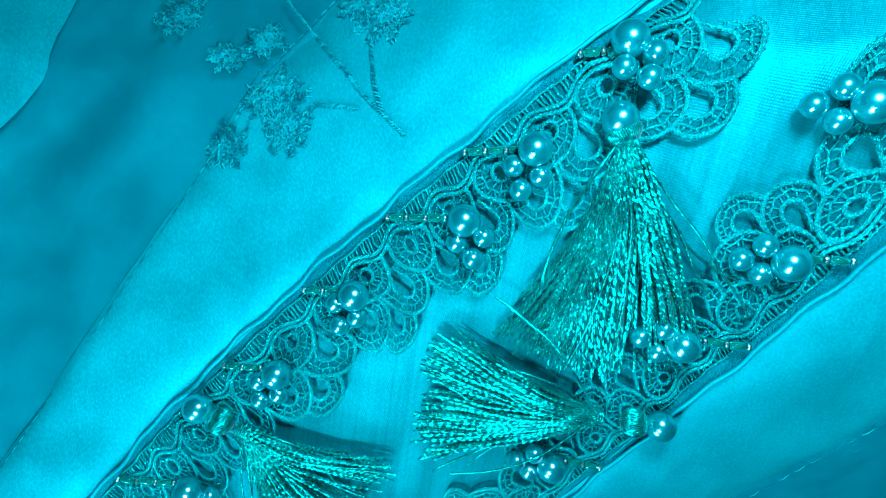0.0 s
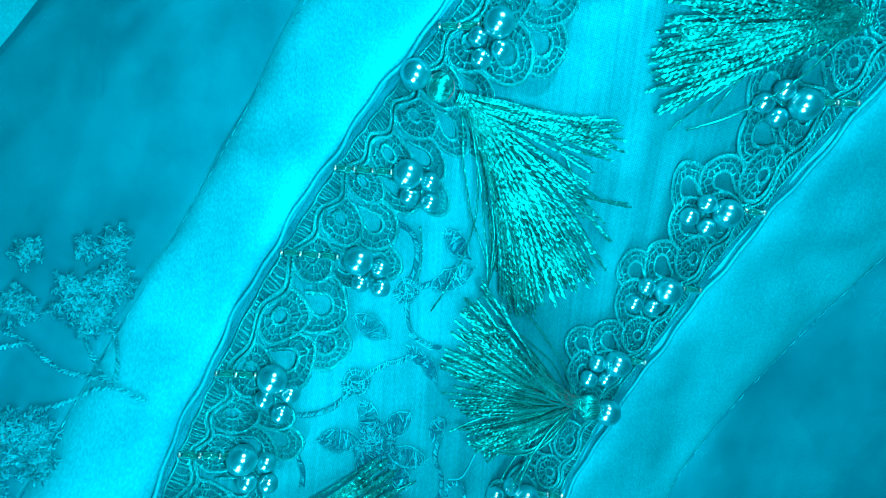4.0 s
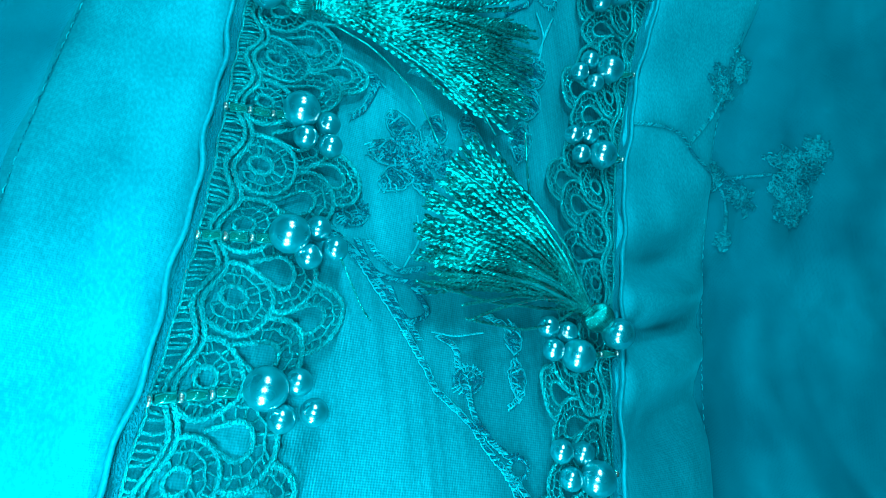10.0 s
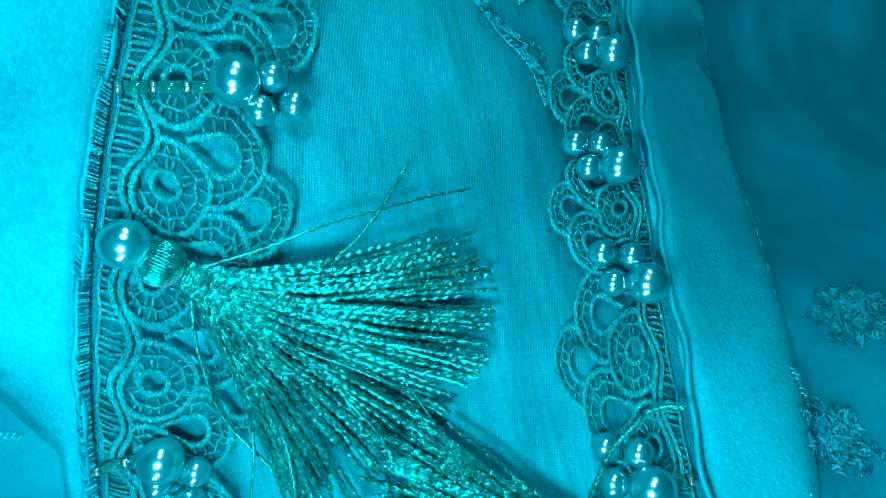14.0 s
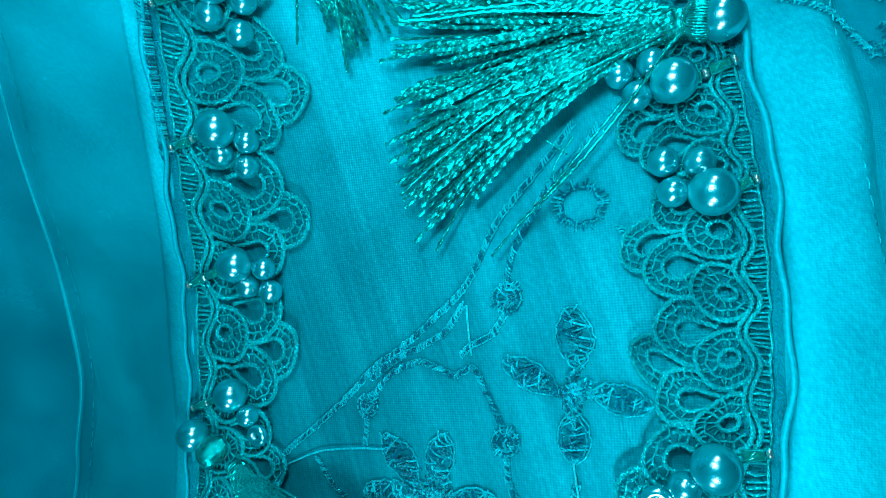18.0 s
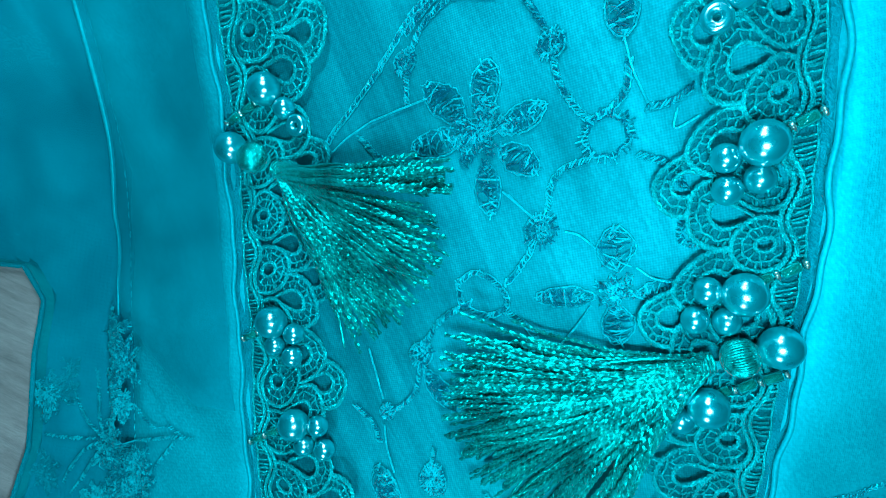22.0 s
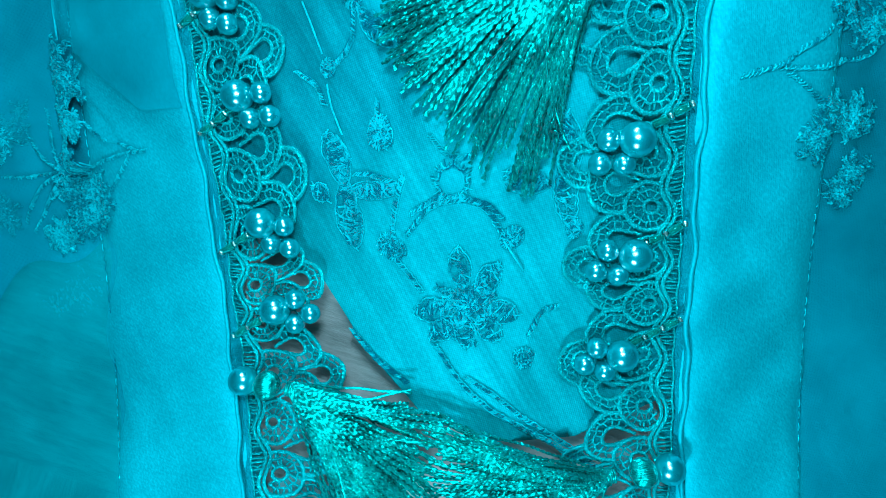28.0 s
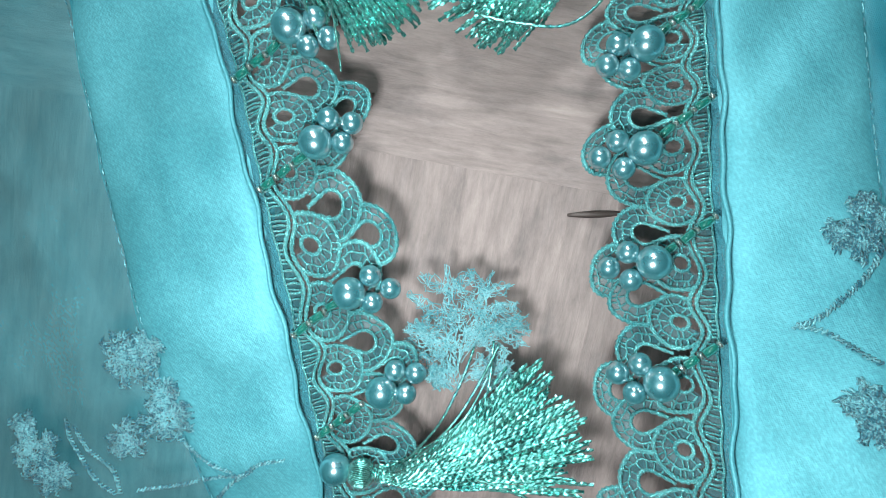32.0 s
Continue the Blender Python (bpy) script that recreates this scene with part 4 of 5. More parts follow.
class Sew:
    """Many short stitches, gathered first and then laid on the cloth together."""

    def __init__(self, ground=over):
        self.runs, self.ground = {}, ground

    def stitch(self, x, y, h, r, closed=False):
        x = np.asarray(x, float)
        self.runs.setdefault((len(x), closed), []).append((x, np.asarray(y, float), h + 0 * x, r))

    def mesh(self, name, material, sides=4):
        verts, faces, base = [], [], 0
        for (n, closed), rows in self.runs.items():
            x, y, h = (np.array([q[i] for q in rows]) for i in range(3))
            r = np.array([q[3] for q in rows]) * CM
            p = self.ground(x.ravel(), y.ravel(), h.ravel()).reshape(len(rows), n, 3)
            d = np.roll(p, -1, 1) - np.roll(p, 1, 1) if closed else np.gradient(p, axis=1)
            d /= np.linalg.norm(d, axis=2, keepdims=True) + 1e-12
            w = np.cross(d, np.array([0, 0, 1.0]))
            w /= np.linalg.norm(w, axis=2, keepdims=True) + 1e-9
            top = np.cross(w, d)
            a = np.arange(sides) * 2 * np.pi / sides + 0.6
            v = p[:, :, None] + r[:, None, None, None] * (np.cos(a)[:, None] * w[:, :, None] + np.sin(a)[:, None] * top[:, :, None])
            i = np.arange(n if closed else n - 1)[:, None]
            j, k = (i + 1) % n, np.arange(sides)[None, :]
            q = (k + 1) % sides
            f = np.stack([i * sides + k, i * sides + q, j * sides + q, j * sides + k], -1).reshape(1, -1, 4)
            f = f + (base + np.arange(len(rows)) * n * sides)[:, None, None]
            faces.append(f.reshape(-1, 4))
            verts.append(v.reshape(-1, 3))
            base += v.size // 3
        return raw_mesh(name, np.concatenate(verts), np.concatenate(faces).tolist(), material)


# close overcast stitches over the left seam below the breast
rnd = random.Random(12)
overcast = Sew(left.at)
for s_ in np.arange(left.length_at(-11.5), left.length_at(-21.0), 0.036):
    q, m = s_ + rnd.uniform(-0.02, 0.02), rnd.uniform(0.8, 1.2)
    overcast.stitch([q, q + 0.03, q + 0.05], [-0.10 * m, 0.0, 0.09 * m], np.array([0.20, 0.335, 0.16]), 0.021)
tagged(part("overcast_stitching", overcast.mesh("overcast_stitching", bloom_thread), gown, "close overcast stitches along the seam"), kind="stuff")


def vine(points, side=False):
    """A stem: two couched edge threads and short slanting stitches between them."""
    g, rnd = Sew(), random.Random(int(points[0][0] * 31 + points[0][1] * 17))
    line = spread(points, 0.085 if side else 0.060)
    d = np.gradient(line, axis=0)
    d /= np.linalg.norm(d, axis=1, keepdims=True) + 1e-9
    w = 0.048 if side else 0.055
    for k, ((x, y), (ux, uy)) in enumerate(zip(line, d)):
        ww, sl = w * rnd.uniform(0.7, 1.35), rnd.uniform(0.03, 0.07)
        v, q = np.array([-ww, 0, ww]), np.array([-sl, 0, sl])
        g.stitch(x + ux * q - uy * v, y + uy * q + ux * v, np.array([0.03, 0.085 + rnd.uniform(0, 0.03), 0.03]), 0.023 * rnd.uniform(0.8, 1.25))
    jig = np.array([rnd.gauss(0, 0.012) for _ in line])
    for sd in (0,) if side else (-1, 1):
        g.stitch(line[:, 0] - d[:, 1] * (sd * w + jig), line[:, 1] + d[:, 0] * (sd * w + jig), 0.05, 0.018)
    return part("embroidered_vine", g.mesh("embroidered_vine", side_thread if side else bloom_thread), gown, "raised teal embroidered stem")


def jump_thread(points):
    """One loose thread carried over the cloth between two motifs."""
    g, line = Sew(), spread(points, 0.08)
    g.stitch(line[:, 0], line[:, 1], 0.07 + 0.05 * np.sin(np.linspace(0, np.pi, len(line))), 0.024)
    return part("jump_thread", g.mesh("jump_thread", stitch_thread, 5), gown, "single pale thread carried across the cloth")


def scribble(g, rnd, x, y, n, r, size):
    """Loose stitches at all angles within a round patch."""
    for _ in range(n):
        a, q, b = rnd.uniform(0, 6.28), r * math.sqrt(rnd.random()), rnd.uniform(0, 3.14)
        cx, cy, m = x + q * math.cos(a), y + q * math.sin(a), size * rnd.uniform(0.6, 1.3)
        t = np.array([-m, 0, m])
        g.stitch(cx + t * math.cos(b), cy + t * math.sin(b), np.array([0.03, 0.08 + rnd.uniform(0, 0.05), 0.03]), 0.020 * rnd.uniform(0.8, 1.3))


def dot(x, y, r):
    """A round knot: a wound ring, stitches across it and a fringe of short ones outside."""
    g, rnd = Sew(), random.Random(int(x * 77 + y * 31))
    a = np.linspace(0, 2 * np.pi, 24, endpoint=False)
    for m in (0.92, 0.62):
        g.stitch(x + m * r * np.cos(a), y + m * r * np.sin(a), 0.07, 0.024, True)
    for k in range(22):
        b = k * 2 * math.pi / 22 + rnd.uniform(-0.1, 0.1)
        q = np.array([0.60, 0.85, rnd.uniform(0.98, 1.2)]) * r
        g.stitch(x + q * math.cos(b), y + q * np.sin(b + 0.15), np.array([0.06, 0.11, 0.04]), 0.020)
    scribble(g, rnd, x, y, 16, r * 0.55, r * 0.30)
    return part("embroidered_dot", g.mesh("embroidered_dot", bloom_thread), gown, "round embroidered knot")


def petal_sew(x0, y0, x1, y1, w, fray=0.0, seed=0, fill=26, fine=1.0):
    """A leaf: a doubled outline and loose slanting and crossing stitches inside."""
    g, rnd = Sew(), random.Random(seed)
    ln = math.hypot(x1 - x0, y1 - y0) + 1e-6
    ux, uy = (x1 - x0) / ln, (y1 - y0) / ln
    t = np.linspace(0, 1, 15)
    half = w * np.sin(np.pi * np.clip(t * 0.94 + 0.05, 0, 1)) ** 0.75
    for m in (1.0, 0.80):
        loop_t, loop_w = np.concatenate([t, t[::-1]]), np.concatenate([half, -half[::-1]]) * m
        jx, jy = (np.array([rnd.gauss(0, fray) for _ in loop_t]) for _ in (0, 1))
        loop_t = 0.5 + (loop_t - 0.5) * (0.4 + 0.6 * m)
        g.stitch(x0 + ux * loop_t * ln - uy * loop_w + jx, y0 + uy * loop_t * ln + ux * loop_w + jy, 0.06, 0.021 * fine, True)
    n = max(9, int(fill * ln / 1.2))
    for k in range(n):
        q = (k + rnd.random()) / n
        hw = w * math.sin(math.pi * min(1, q * 0.94 + 0.05)) ** 0.75
        lo, hi = -hw * rnd.uniform(-0.2, 1.1), hw * rnd.uniform(-0.2, 1.1)
        sl = rnd.uniform(-0.10, 0.14)
        v, tt = np.array([lo, (lo + hi) / 2, hi]), q * ln + np.array([-sl, 0, sl])
        g.stitch(x0 + ux * tt - uy * v, y0 + uy * tt + ux * v, np.array([0.03, 0.09 + rnd.uniform(0, 0.05), 0.03]), 0.021 * fine * rnd.uniform(0.8, 1.25))
    return g


def leaf(x0, y0, x1, y1, w):
    g = petal_sew(x0, y0, x1, y1, w, 0.015, int(x0 * 50 + y0 * 7), 44)
    return part("embroidered_leaf", g.mesh("embroidered_leaf", bloom_thread), gown, "embroidered outlined leaf")


def rosette(x, y, r):
    """An open ring with a fringe of ticks and small bumps."""
    rnd, g = random.Random(int(x * 13 + y * 71)), Sew()
    a = np.linspace(0, 2 * np.pi, 48, endpoint=False)
    m = r * (0.80 + 0.07 * np.cos(a * 7 + x))
    g.stitch(x + m * np.cos(a), y + m * np.sin(a), 0.06, 0.024, True)
    g.stitch(x + m * 0.88 * np.cos(a), y + m * 0.88 * np.sin(a), 0.05, 0.020, True)
    for k in range(34):
        q = k * 2 * math.pi / 34 + rnd.uniform(-0.07, 0.07)
        m = np.array([0.66, 0.85, rnd.uniform(0.92, 1.15)]) * r
        g.stitch(x + m * np.cos(q + 0.12 * m), y + m * np.sin(q + 0.12 * m), np.array([0.04, 0.09, 0.04]), 0.020 * rnd.uniform(0.8, 1.2))
    return tagged(part("embroidered_rosette", g.mesh("embroidered_rosette", bloom_thread), gown, "embroidered ring of short stitches"), kind="stuff")


def flower(x, y, r, petals, side=False):
    """A full bloom of ragged petals about a wound heart."""
    rnd = random.Random(int(x * 17 + y * 29))
    g = Sew()
    scribble(g, rnd, x, y, int(26 + 20 * r), r * 0.32, 0.10)
    yarn = side_thread if side else bloom_thread
    head = part("embroidered_flower", g.mesh("embroidered_flower", yarn), gown, "ragged embroidered flower" if side else "embroidered flower")
    turn = rnd.uniform(0, 6.28)
    petals = petals + 3
    for k in range(petals):
        a = turn + k * 2 * math.pi / petals + rnd.uniform(-0.25, 0.25)
        ln = r * rnd.uniform(0.62, 1.10)
        g = petal_sew(x + math.cos(a) * r * 0.18, y + math.sin(a) * r * 0.18, x + math.cos(a) * ln, y + math.sin(a) * ln,
                      r * rnd.uniform(0.12, 0.20), 0.04, int(k + x * 31 + y * 3), 34, 0.9)
        scribble(g, rnd, x + math.cos(a) * ln * 0.9, y + math.sin(a) * ln * 0.9, 7, r * 0.22, 0.07)
        part("petal", g.mesh("petal", yarn), head)
    return head


def back_leaf(x0, y0, x1, y1, w):
    """A pale branching leaf of the layer behind the opening."""
    g = petal_sew(x0, y0, x1, y1, w * 0.26, 0.04, int(x0 * 50 + y0 * 7), 36, 0.7)
    for t, k in ((0.30, 0.34), (0.55, 0.34), (0.78, 0.22)):
        for sd in (-1, 1):
            mx, my = x0 + (x1 - x0) * t, y0 + (y1 - y0) * t
            dx, dy = ((x1 - x0) * 0.7 - sd * (y1 - y0)) * k, ((y1 - y0) * 0.7 + sd * (x1 - x0)) * k
            extra = petal_sew(mx, my, mx + dx, my + dy, w * 0.30, 0.05, int(x0 * 9 + t * 10 + sd), 34, 0.7)
            for key, rows in extra.runs.items():
                g.runs.setdefault(key, []).extend(rows)
    return part("embroidered_leaf", g.mesh("embroidered_leaf", stitch_thread), gown, "pale embroidered petal of the back layer")


vine([(-1.17, 7.57), (-0.73, 7.43), (-0.35, 7.22), (-0.21, 6.83), (-0.25, 6.38), (-0.38, 6.07)])
dot(-0.46, 5.80, 0.33)
vine([(-0.43, 5.49), (-0.40, 4.99), (-0.17, 4.60), (0.23, 4.43), (0.59, 4.39)])
vine([(-0.15, 5.89), (0.25, 6.06)])
leaf(0.25, 5.96, 1.44, 6.53, 0.27)
leaf(0.61, 7.38, 1.23, 6.76, 0.27)
leaf(-1.87, 4.99, -0.93, 4.51, 0.30)
leaf(-2.90, 3.89, -2.17, 4.82, 0.28)
dot(-1.76, 3.25, 0.37)
vine([(-2.00, 2.91), (-2.31, 2.58), (-2.76, 2.36), (-3.28, 2.26)])
vine([(-1.42, 3.51), (-0.97, 3.79), (-0.58, 3.93), (-0.22, 4.10)])
leaf(-0.33, 4.34, 0.23, 3.85, 0.21)
leaf(0.07, 4.20, 0.47, 3.44, 0.20)
leaf(-1.54, 2.73, -1.24, 1.96, 0.29)
leaf(-2.69, 1.68, -1.56, 1.66, 0.32)
leaf(-0.20, 2.51, -1.01, 1.80, 0.29)
leaf(0.28, 1.26, -0.81, 1.44, 0.30)
leaf(-1.56, 0.83, -1.22, 1.50, 0.26)
leaf(-0.14, 0.47, -0.86, 1.20, 0.28)
dot(-1.17, 1.63, 0.19)
leaf(0.74, 2.45, 0.45, 1.90, 0.23)
vine([(0.62, 1.79), (0.57, 1.31), (0.78, 0.86), (0.73, 0.21), (0.27, -0.07), (-0.06, -0.25)])
rosette(1.24, 0.38, 0.34)
leaf(1.64, 2.58, 2.17, 1.68, 0.22)
jump_thread([(1.79, 1.54), (1.42, 0.90), (1.00, 0.78)])
jump_thread([(1.24, -0.40), (0.99, -0.82), (0.78, -1.27)])
jump_thread([(0.86, -0.10), (0.96, -0.75), (0.82, -1.27)])
leaf(0.77, -1.40, 0.37, -2.38, 0.33)
leaf(0.47, -2.46, -0.07, -3.27, 0.31)
leaf(0.04, -3.42, -0.34, -4.50, 0.31)
vine([(-3.35, 1.44), (-3.06, 0.86), (-3.03, 0.41)])
vine([(-2.88, -2.29), (-2.28, -2.43)])
dot(-2.85, -4.65, 0.18)
leaf(-3.48, -3.52, -2.93, -4.48, 0.31)
leaf(-2.21, -3.51, -2.69, -4.42, 0.32)
leaf(-3.99, -4.50, -3.04, -4.69, 0.30)
leaf(-3.84, -5.68, -3.05, -5.02, 0.30)
leaf(-2.88, -5.78, -2.84, -4.94, 0.28)
leaf(-1.70, -5.19, -2.58, -4.81, 0.29)
leaf(-1.95, -4.61, -2.64, -4.57, 0.24)
vine([(-3.66, -2.72), (-3.86, -3.14), (-4.08, -3.57), (-4.37, -3.81)])
leaf(-4.10, -2.51, -3.60, -2.82, 0.18)
dot(-4.45, -6.33, 0.34)
vine([(-4.65, -4.94), (-4.43, -5.27), (-4.31, -5.66), (-4.31, -6.03)])
vine([(-5.05, -6.49), (-4.77, -6.92), (-4.38, -7.47), (-3.94, -8.04), (-3.60, -8.65), (-3.27, -9.25)])
leaf(-1.59, -3.37, -1.50, -4.28, 0.25)
leaf(0.48, -1.35, 0.19, -2.51, 0.32)
leaf(0.50, -2.40, -0.01, -3.33, 0.30)
leaf(-0.08, -3.45, -0.30, -4.59, 0.31)
jump_thread([(1.36, -0.19), (1.01, -0.73), (0.79, -1.40)])
jump_thread([(-3.08, -6.32), (-3.12, -6.97), (-3.47, -7.59)])
vine([(-1.76, -8.72), (-1.38, -9.01), (-1.21, -9.41)])
vine([(-4.16, -6.94), (-3.93, -7.38), (-3.53, -7.65), (-2.99, -7.59)])
vine([(-4.97, -6.61), (-4.56, -7.13), (-4.32, -7.51), (-4.08, -8.03), (-3.79, -8.54), (-3.56, -9.05), (-3.24, -9.82), (-3.07, -10.32), (-2.66, -10.84), (-2.35, -11.23), (-2.06, -11.75), (-1.77, -12.27), (-1.61, -12.76), (-1.52, -13.51)])
vine([(-4.38, -6.96), (-4.14, -7.63), (-3.81, -7.85), (-3.27, -7.95), (-2.98, -8.23)])
vine([(-3.80, -8.05), (-3.56, -8.77), (-3.21, -8.78), (-3.05, -8.59), (-3.24, -8.08)])
vine([(-4.89, -4.98), (-4.63, -5.23), (-4.50, -5.79), (-4.58, -6.17)])
dot(-2.38, -10.20, 0.33)
vine([(-2.39, -10.53), (-2.29, -10.99), (-2.10, -11.38), (-1.70, -11.88), (-1.47, -11.93)])
rosette(-1.49, -12.18, 0.25)
vine([(-2.56, -9.91), (-2.56, -9.48), (-2.89, -9.17)])
leaf(-1.19, -8.95, -1.21, -9.71, 0.21)
leaf(-1.24, -9.82, -1.27, -10.74, 0.20)
vine([(-1.57, -12.45), (-1.44, -12.70), (-1.17, -13.18)])
jump_thread([(-3.03, -9.09), (-2.55, -9.21), (-1.89, -9.16)])
leaf(-4.02, -4.74, -3.22, -4.95, 0.20)
leaf(-1.64, -3.84, -1.24, -4.52, 0.25)
vine([(-1.52, -10.89), (-1.24, -10.70)])
vine([(-4.35, -23.41), (-5.07, -23.91), (-5.77, -24.34), (-6.21, -24.63), (-6.72, -25.10), (-7.29, -25.71), (-8.05, -26.13), (-8.97, -26.53), (-9.91, -26.83), (-10.81, -27.32), (-11.72, -27.71), (-12.69, -28.12), (-13.34, -28.40)])
vine([(-7.52, -26.11), (-8.04, -26.52), (-8.60, -26.67), (-9.31, -26.79), (-10.05, -27.04)])
vine([(-3.97, -23.66), (-4.58, -24.11), (-5.09, -24.35), (-5.59, -24.79), (-6.11, -25.27), (-6.37, -25.61), (-6.53, -25.93)])
rosette(-4.76, -24.99, 0.48)
dot(-6.63, -26.25, 0.31)
vine([(-6.76, -26.55), (-7.16, -26.87), (-7.57, -26.95), (-7.88, -27.08)])
jump_thread([(-7.44, -26.14), (-7.56, -26.71), (-7.67, -27.16)])
vine([(-10.11, -27.42), (-9.57, -27.08), (-8.86, -26.98), (-8.44, -27.24), (-8.14, -27.47), (-7.75, -27.40), (-7.63, -27.90), (-7.57, -28.40), (-7.55, -28.66)])
dot(-7.58, -29.01, 0.29)
dot(-10.32, -27.59, 0.27)
vine([(-10.42, -27.87), (-10.69, -28.42)])
vine([(-7.66, -29.31), (-7.75, -29.75), (-7.68, -30.35), (-7.53, -30.72), (-7.22, -30.75), (-6.86, -30.62), (-6.68, -30.38), (-6.51, -30.03)])
leaf(-5.54, -26.82, -5.79, -27.94, 0.34)
leaf(-7.08, -27.41, -6.26, -28.30, 0.28)
leaf(-4.81, -28.92, -5.73, -28.40, 0.28)
leaf(-6.44, -29.64, -6.10, -28.65, 0.30)
dot(-5.99, -28.35, 0.19)
jump_thread([(-6.44, -29.64), (-6.54, -30.32), (-6.55, -30.98)])
vine([(-6.57, -31.04), (-6.21, -31.15), (-5.82, -31.09)])
vine([(-4.26, -25.61), (-4.11, -26.27), (-4.13, -26.73)])
leaf(-10.12, -28.31, -9.66, -29.45, 0.33)
leaf(-8.75, -28.57, -9.30, -29.52, 0.32)
leaf(-10.99, -29.42, -9.76, -29.73, 0.31)
leaf(-8.14, -30.04, -9.17, -30.00, 0.29)
leaf(-8.79, -31.16, -9.28, -30.31, 0.30)
leaf(-10.00, -31.53, -9.67, -30.41, 0.28)
dot(-9.50, -29.83, 0.17)
jump_thread([(-9.59, -31.19), (-9.40, -31.62), (-9.22, -32.05)])
jump_thread([(-13.35, -28.54), (-11.95, -28.33), (-11.05, -28.42), (-10.18, -28.60)])
vine([(-11.99, -28.46), (-11.81, -29.05), (-11.53, -29.42)])
rosette(-7.39, -31.17, 0.51)
vine([(-7.88, -31.42), (-8.31, -31.35), (-8.68, -31.56), (-8.94, -31.97)])
dot(-9.22, -32.28, 0.34)
jump_thread([(-9.51, -31.31), (-9.38, -31.66), (-9.28, -31.96)])
jump_thread([(-8.78, -32.52), (-8.56, -32.71), (-8.39, -33.08)])
leaf(-7.92, -32.84, -8.18, -33.69, 0.36)
leaf(-9.82, -33.54, -8.73, -34.02, 0.23)
jump_thread([(-7.84, -33.77), (-7.56, -34.15), (-6.82, -34.55)])
leaf(-8.69, -35.11, -8.42, -34.31, 0.33)
leaf(-7.10, -34.52, -8.07, -34.28, 0.22)
rosette(-6.68, -33.55, 0.30)
vine([(-7.03, -31.76), (-6.63, -32.21), (-6.56, -32.73)])
dot(-8.34, -34.08, 0.16)
jump_thread([(-10.06, -34.83), (-9.42, -34.48), (-8.90, -34.14)])
vine([(-9.52, -32.54), (-10.05, -32.90), (-10.32, -32.99)])
jump_thread([(-6.16, -31.31), (-6.33, -31.63), (-5.88, -31.62)])
vine([(-12.88, -34.12), (-12.51, -33.49), (-11.93, -33.16), (-11.21, -33.09)])
vine([(-11.25, -32.54), (-10.78, -32.53), (-10.46, -33.05), (-10.51, -33.46), (-10.98, -33.49), (-11.39, -33.07), (-11.27, -32.56)])
vine([(-10.55, -33.59), (-10.24, -34.19), (-10.25, -34.63)])
dot(-12.79, -33.72, 0.30)
vine([(-12.95, -33.99), (-13.40, -34.55), (-14.14, -34.78)])
vine([(-14.98, -34.27), (-14.73, -34.86), (-14.79, -35.33)])
dot(-13.85, -36.58, 0.29)
leaf(-14.98, -36.10, -15.38, -37.14, 0.27)
leaf(-12.22, -34.70, -12.21, -35.64, 0.25)
jump_thread([(-13.94, -33.10), (-14.02, -33.69), (-14.16, -34.37)])
dot(-14.22, -34.71, 0.20)
jump_thread([(-14.45, -34.99), (-14.64, -35.54), (-14.78, -36.21)])
leaf(-15.00, -36.15, -15.43, -37.36, 0.31)
leaf(-15.46, -37.68, -15.92, -38.84, 0.29)
dot(-13.90, -36.77, 0.33)
vine([(-13.56, -36.02), (-13.81, -36.38)])
leaf(-12.85, -34.11, -12.62, -35.22, 0.25)
leaf(-14.31, -38.09, -15.41, -37.40, 0.22)
vine([(-14.99, -37.19), (-14.61, -37.45), (-14.17, -37.96)])
dot(-15.05, -39.41, 0.27)
vine([(-14.81, -38.80), (-14.93, -39.12)])
leaf(-11.82, -39.31, -10.85, -39.92, 0.25)
leaf(-9.83, -38.65, -10.48, -40.10, 0.33)
dot(-12.38, -40.56, 0.23)
dot(-10.84, -41.14, 0.21)
vine([(-14.24, -38.77), (-13.24, -38.87), (-12.55, -39.54), (-12.46, -40.29)])
vine([(-13.93, -37.88), (-14.51, -38.44), (-14.81, -38.80)])
leaf(-15.14, -35.92, -15.27, -36.99, 0.30)
leaf(-15.30, -37.13, -16.06, -38.65, 0.32)
leaf(-16.13, -36.82, -15.97, -37.37, 0.23)
leaf(-14.24, -37.97, -15.29, -37.62, 0.20)
dot(-14.01, -36.68, 0.26)
dot(-15.18, -39.14, 0.27)
vine([(-15.22, -39.48), (-15.10, -40.05), (-15.02, -40.67)])
leaf(-13.66, -40.13, -14.01, -41.14, 0.31)
leaf(-12.88, -41.04, -13.76, -41.39, 0.31)
leaf(-13.13, -42.45, -13.80, -41.77, 0.32)
leaf(-15.49, -41.05, -14.52, -41.39, 0.32)
leaf(-15.47, -41.85, -14.52, -41.73, 0.29)
leaf(-14.74, -42.53, -14.34, -41.83, 0.29)
leaf(-13.84, -42.77, -14.05, -41.96, 0.29)
dot(-14.14, -41.54, 0.23)
vine([(-14.60, -39.19), (-13.72, -38.91), (-13.02, -39.09), (-12.47, -39.51), (-12.28, -40.08)])
dot(-12.24, -40.58, 0.26)
leaf(-11.67, -39.12, -10.90, -39.76, 0.24)
leaf(-9.98, -38.39, -10.29, -39.41, 0.28)
leaf(-10.41, -39.62, -10.95, -41.05, 0.30)
rosette(-12.91, -38.63, 0.49)
dot(-13.54, -43.49, 0.28)
vine([(-13.15, -43.02), (-12.52, -42.67), (-12.12, -42.73)])
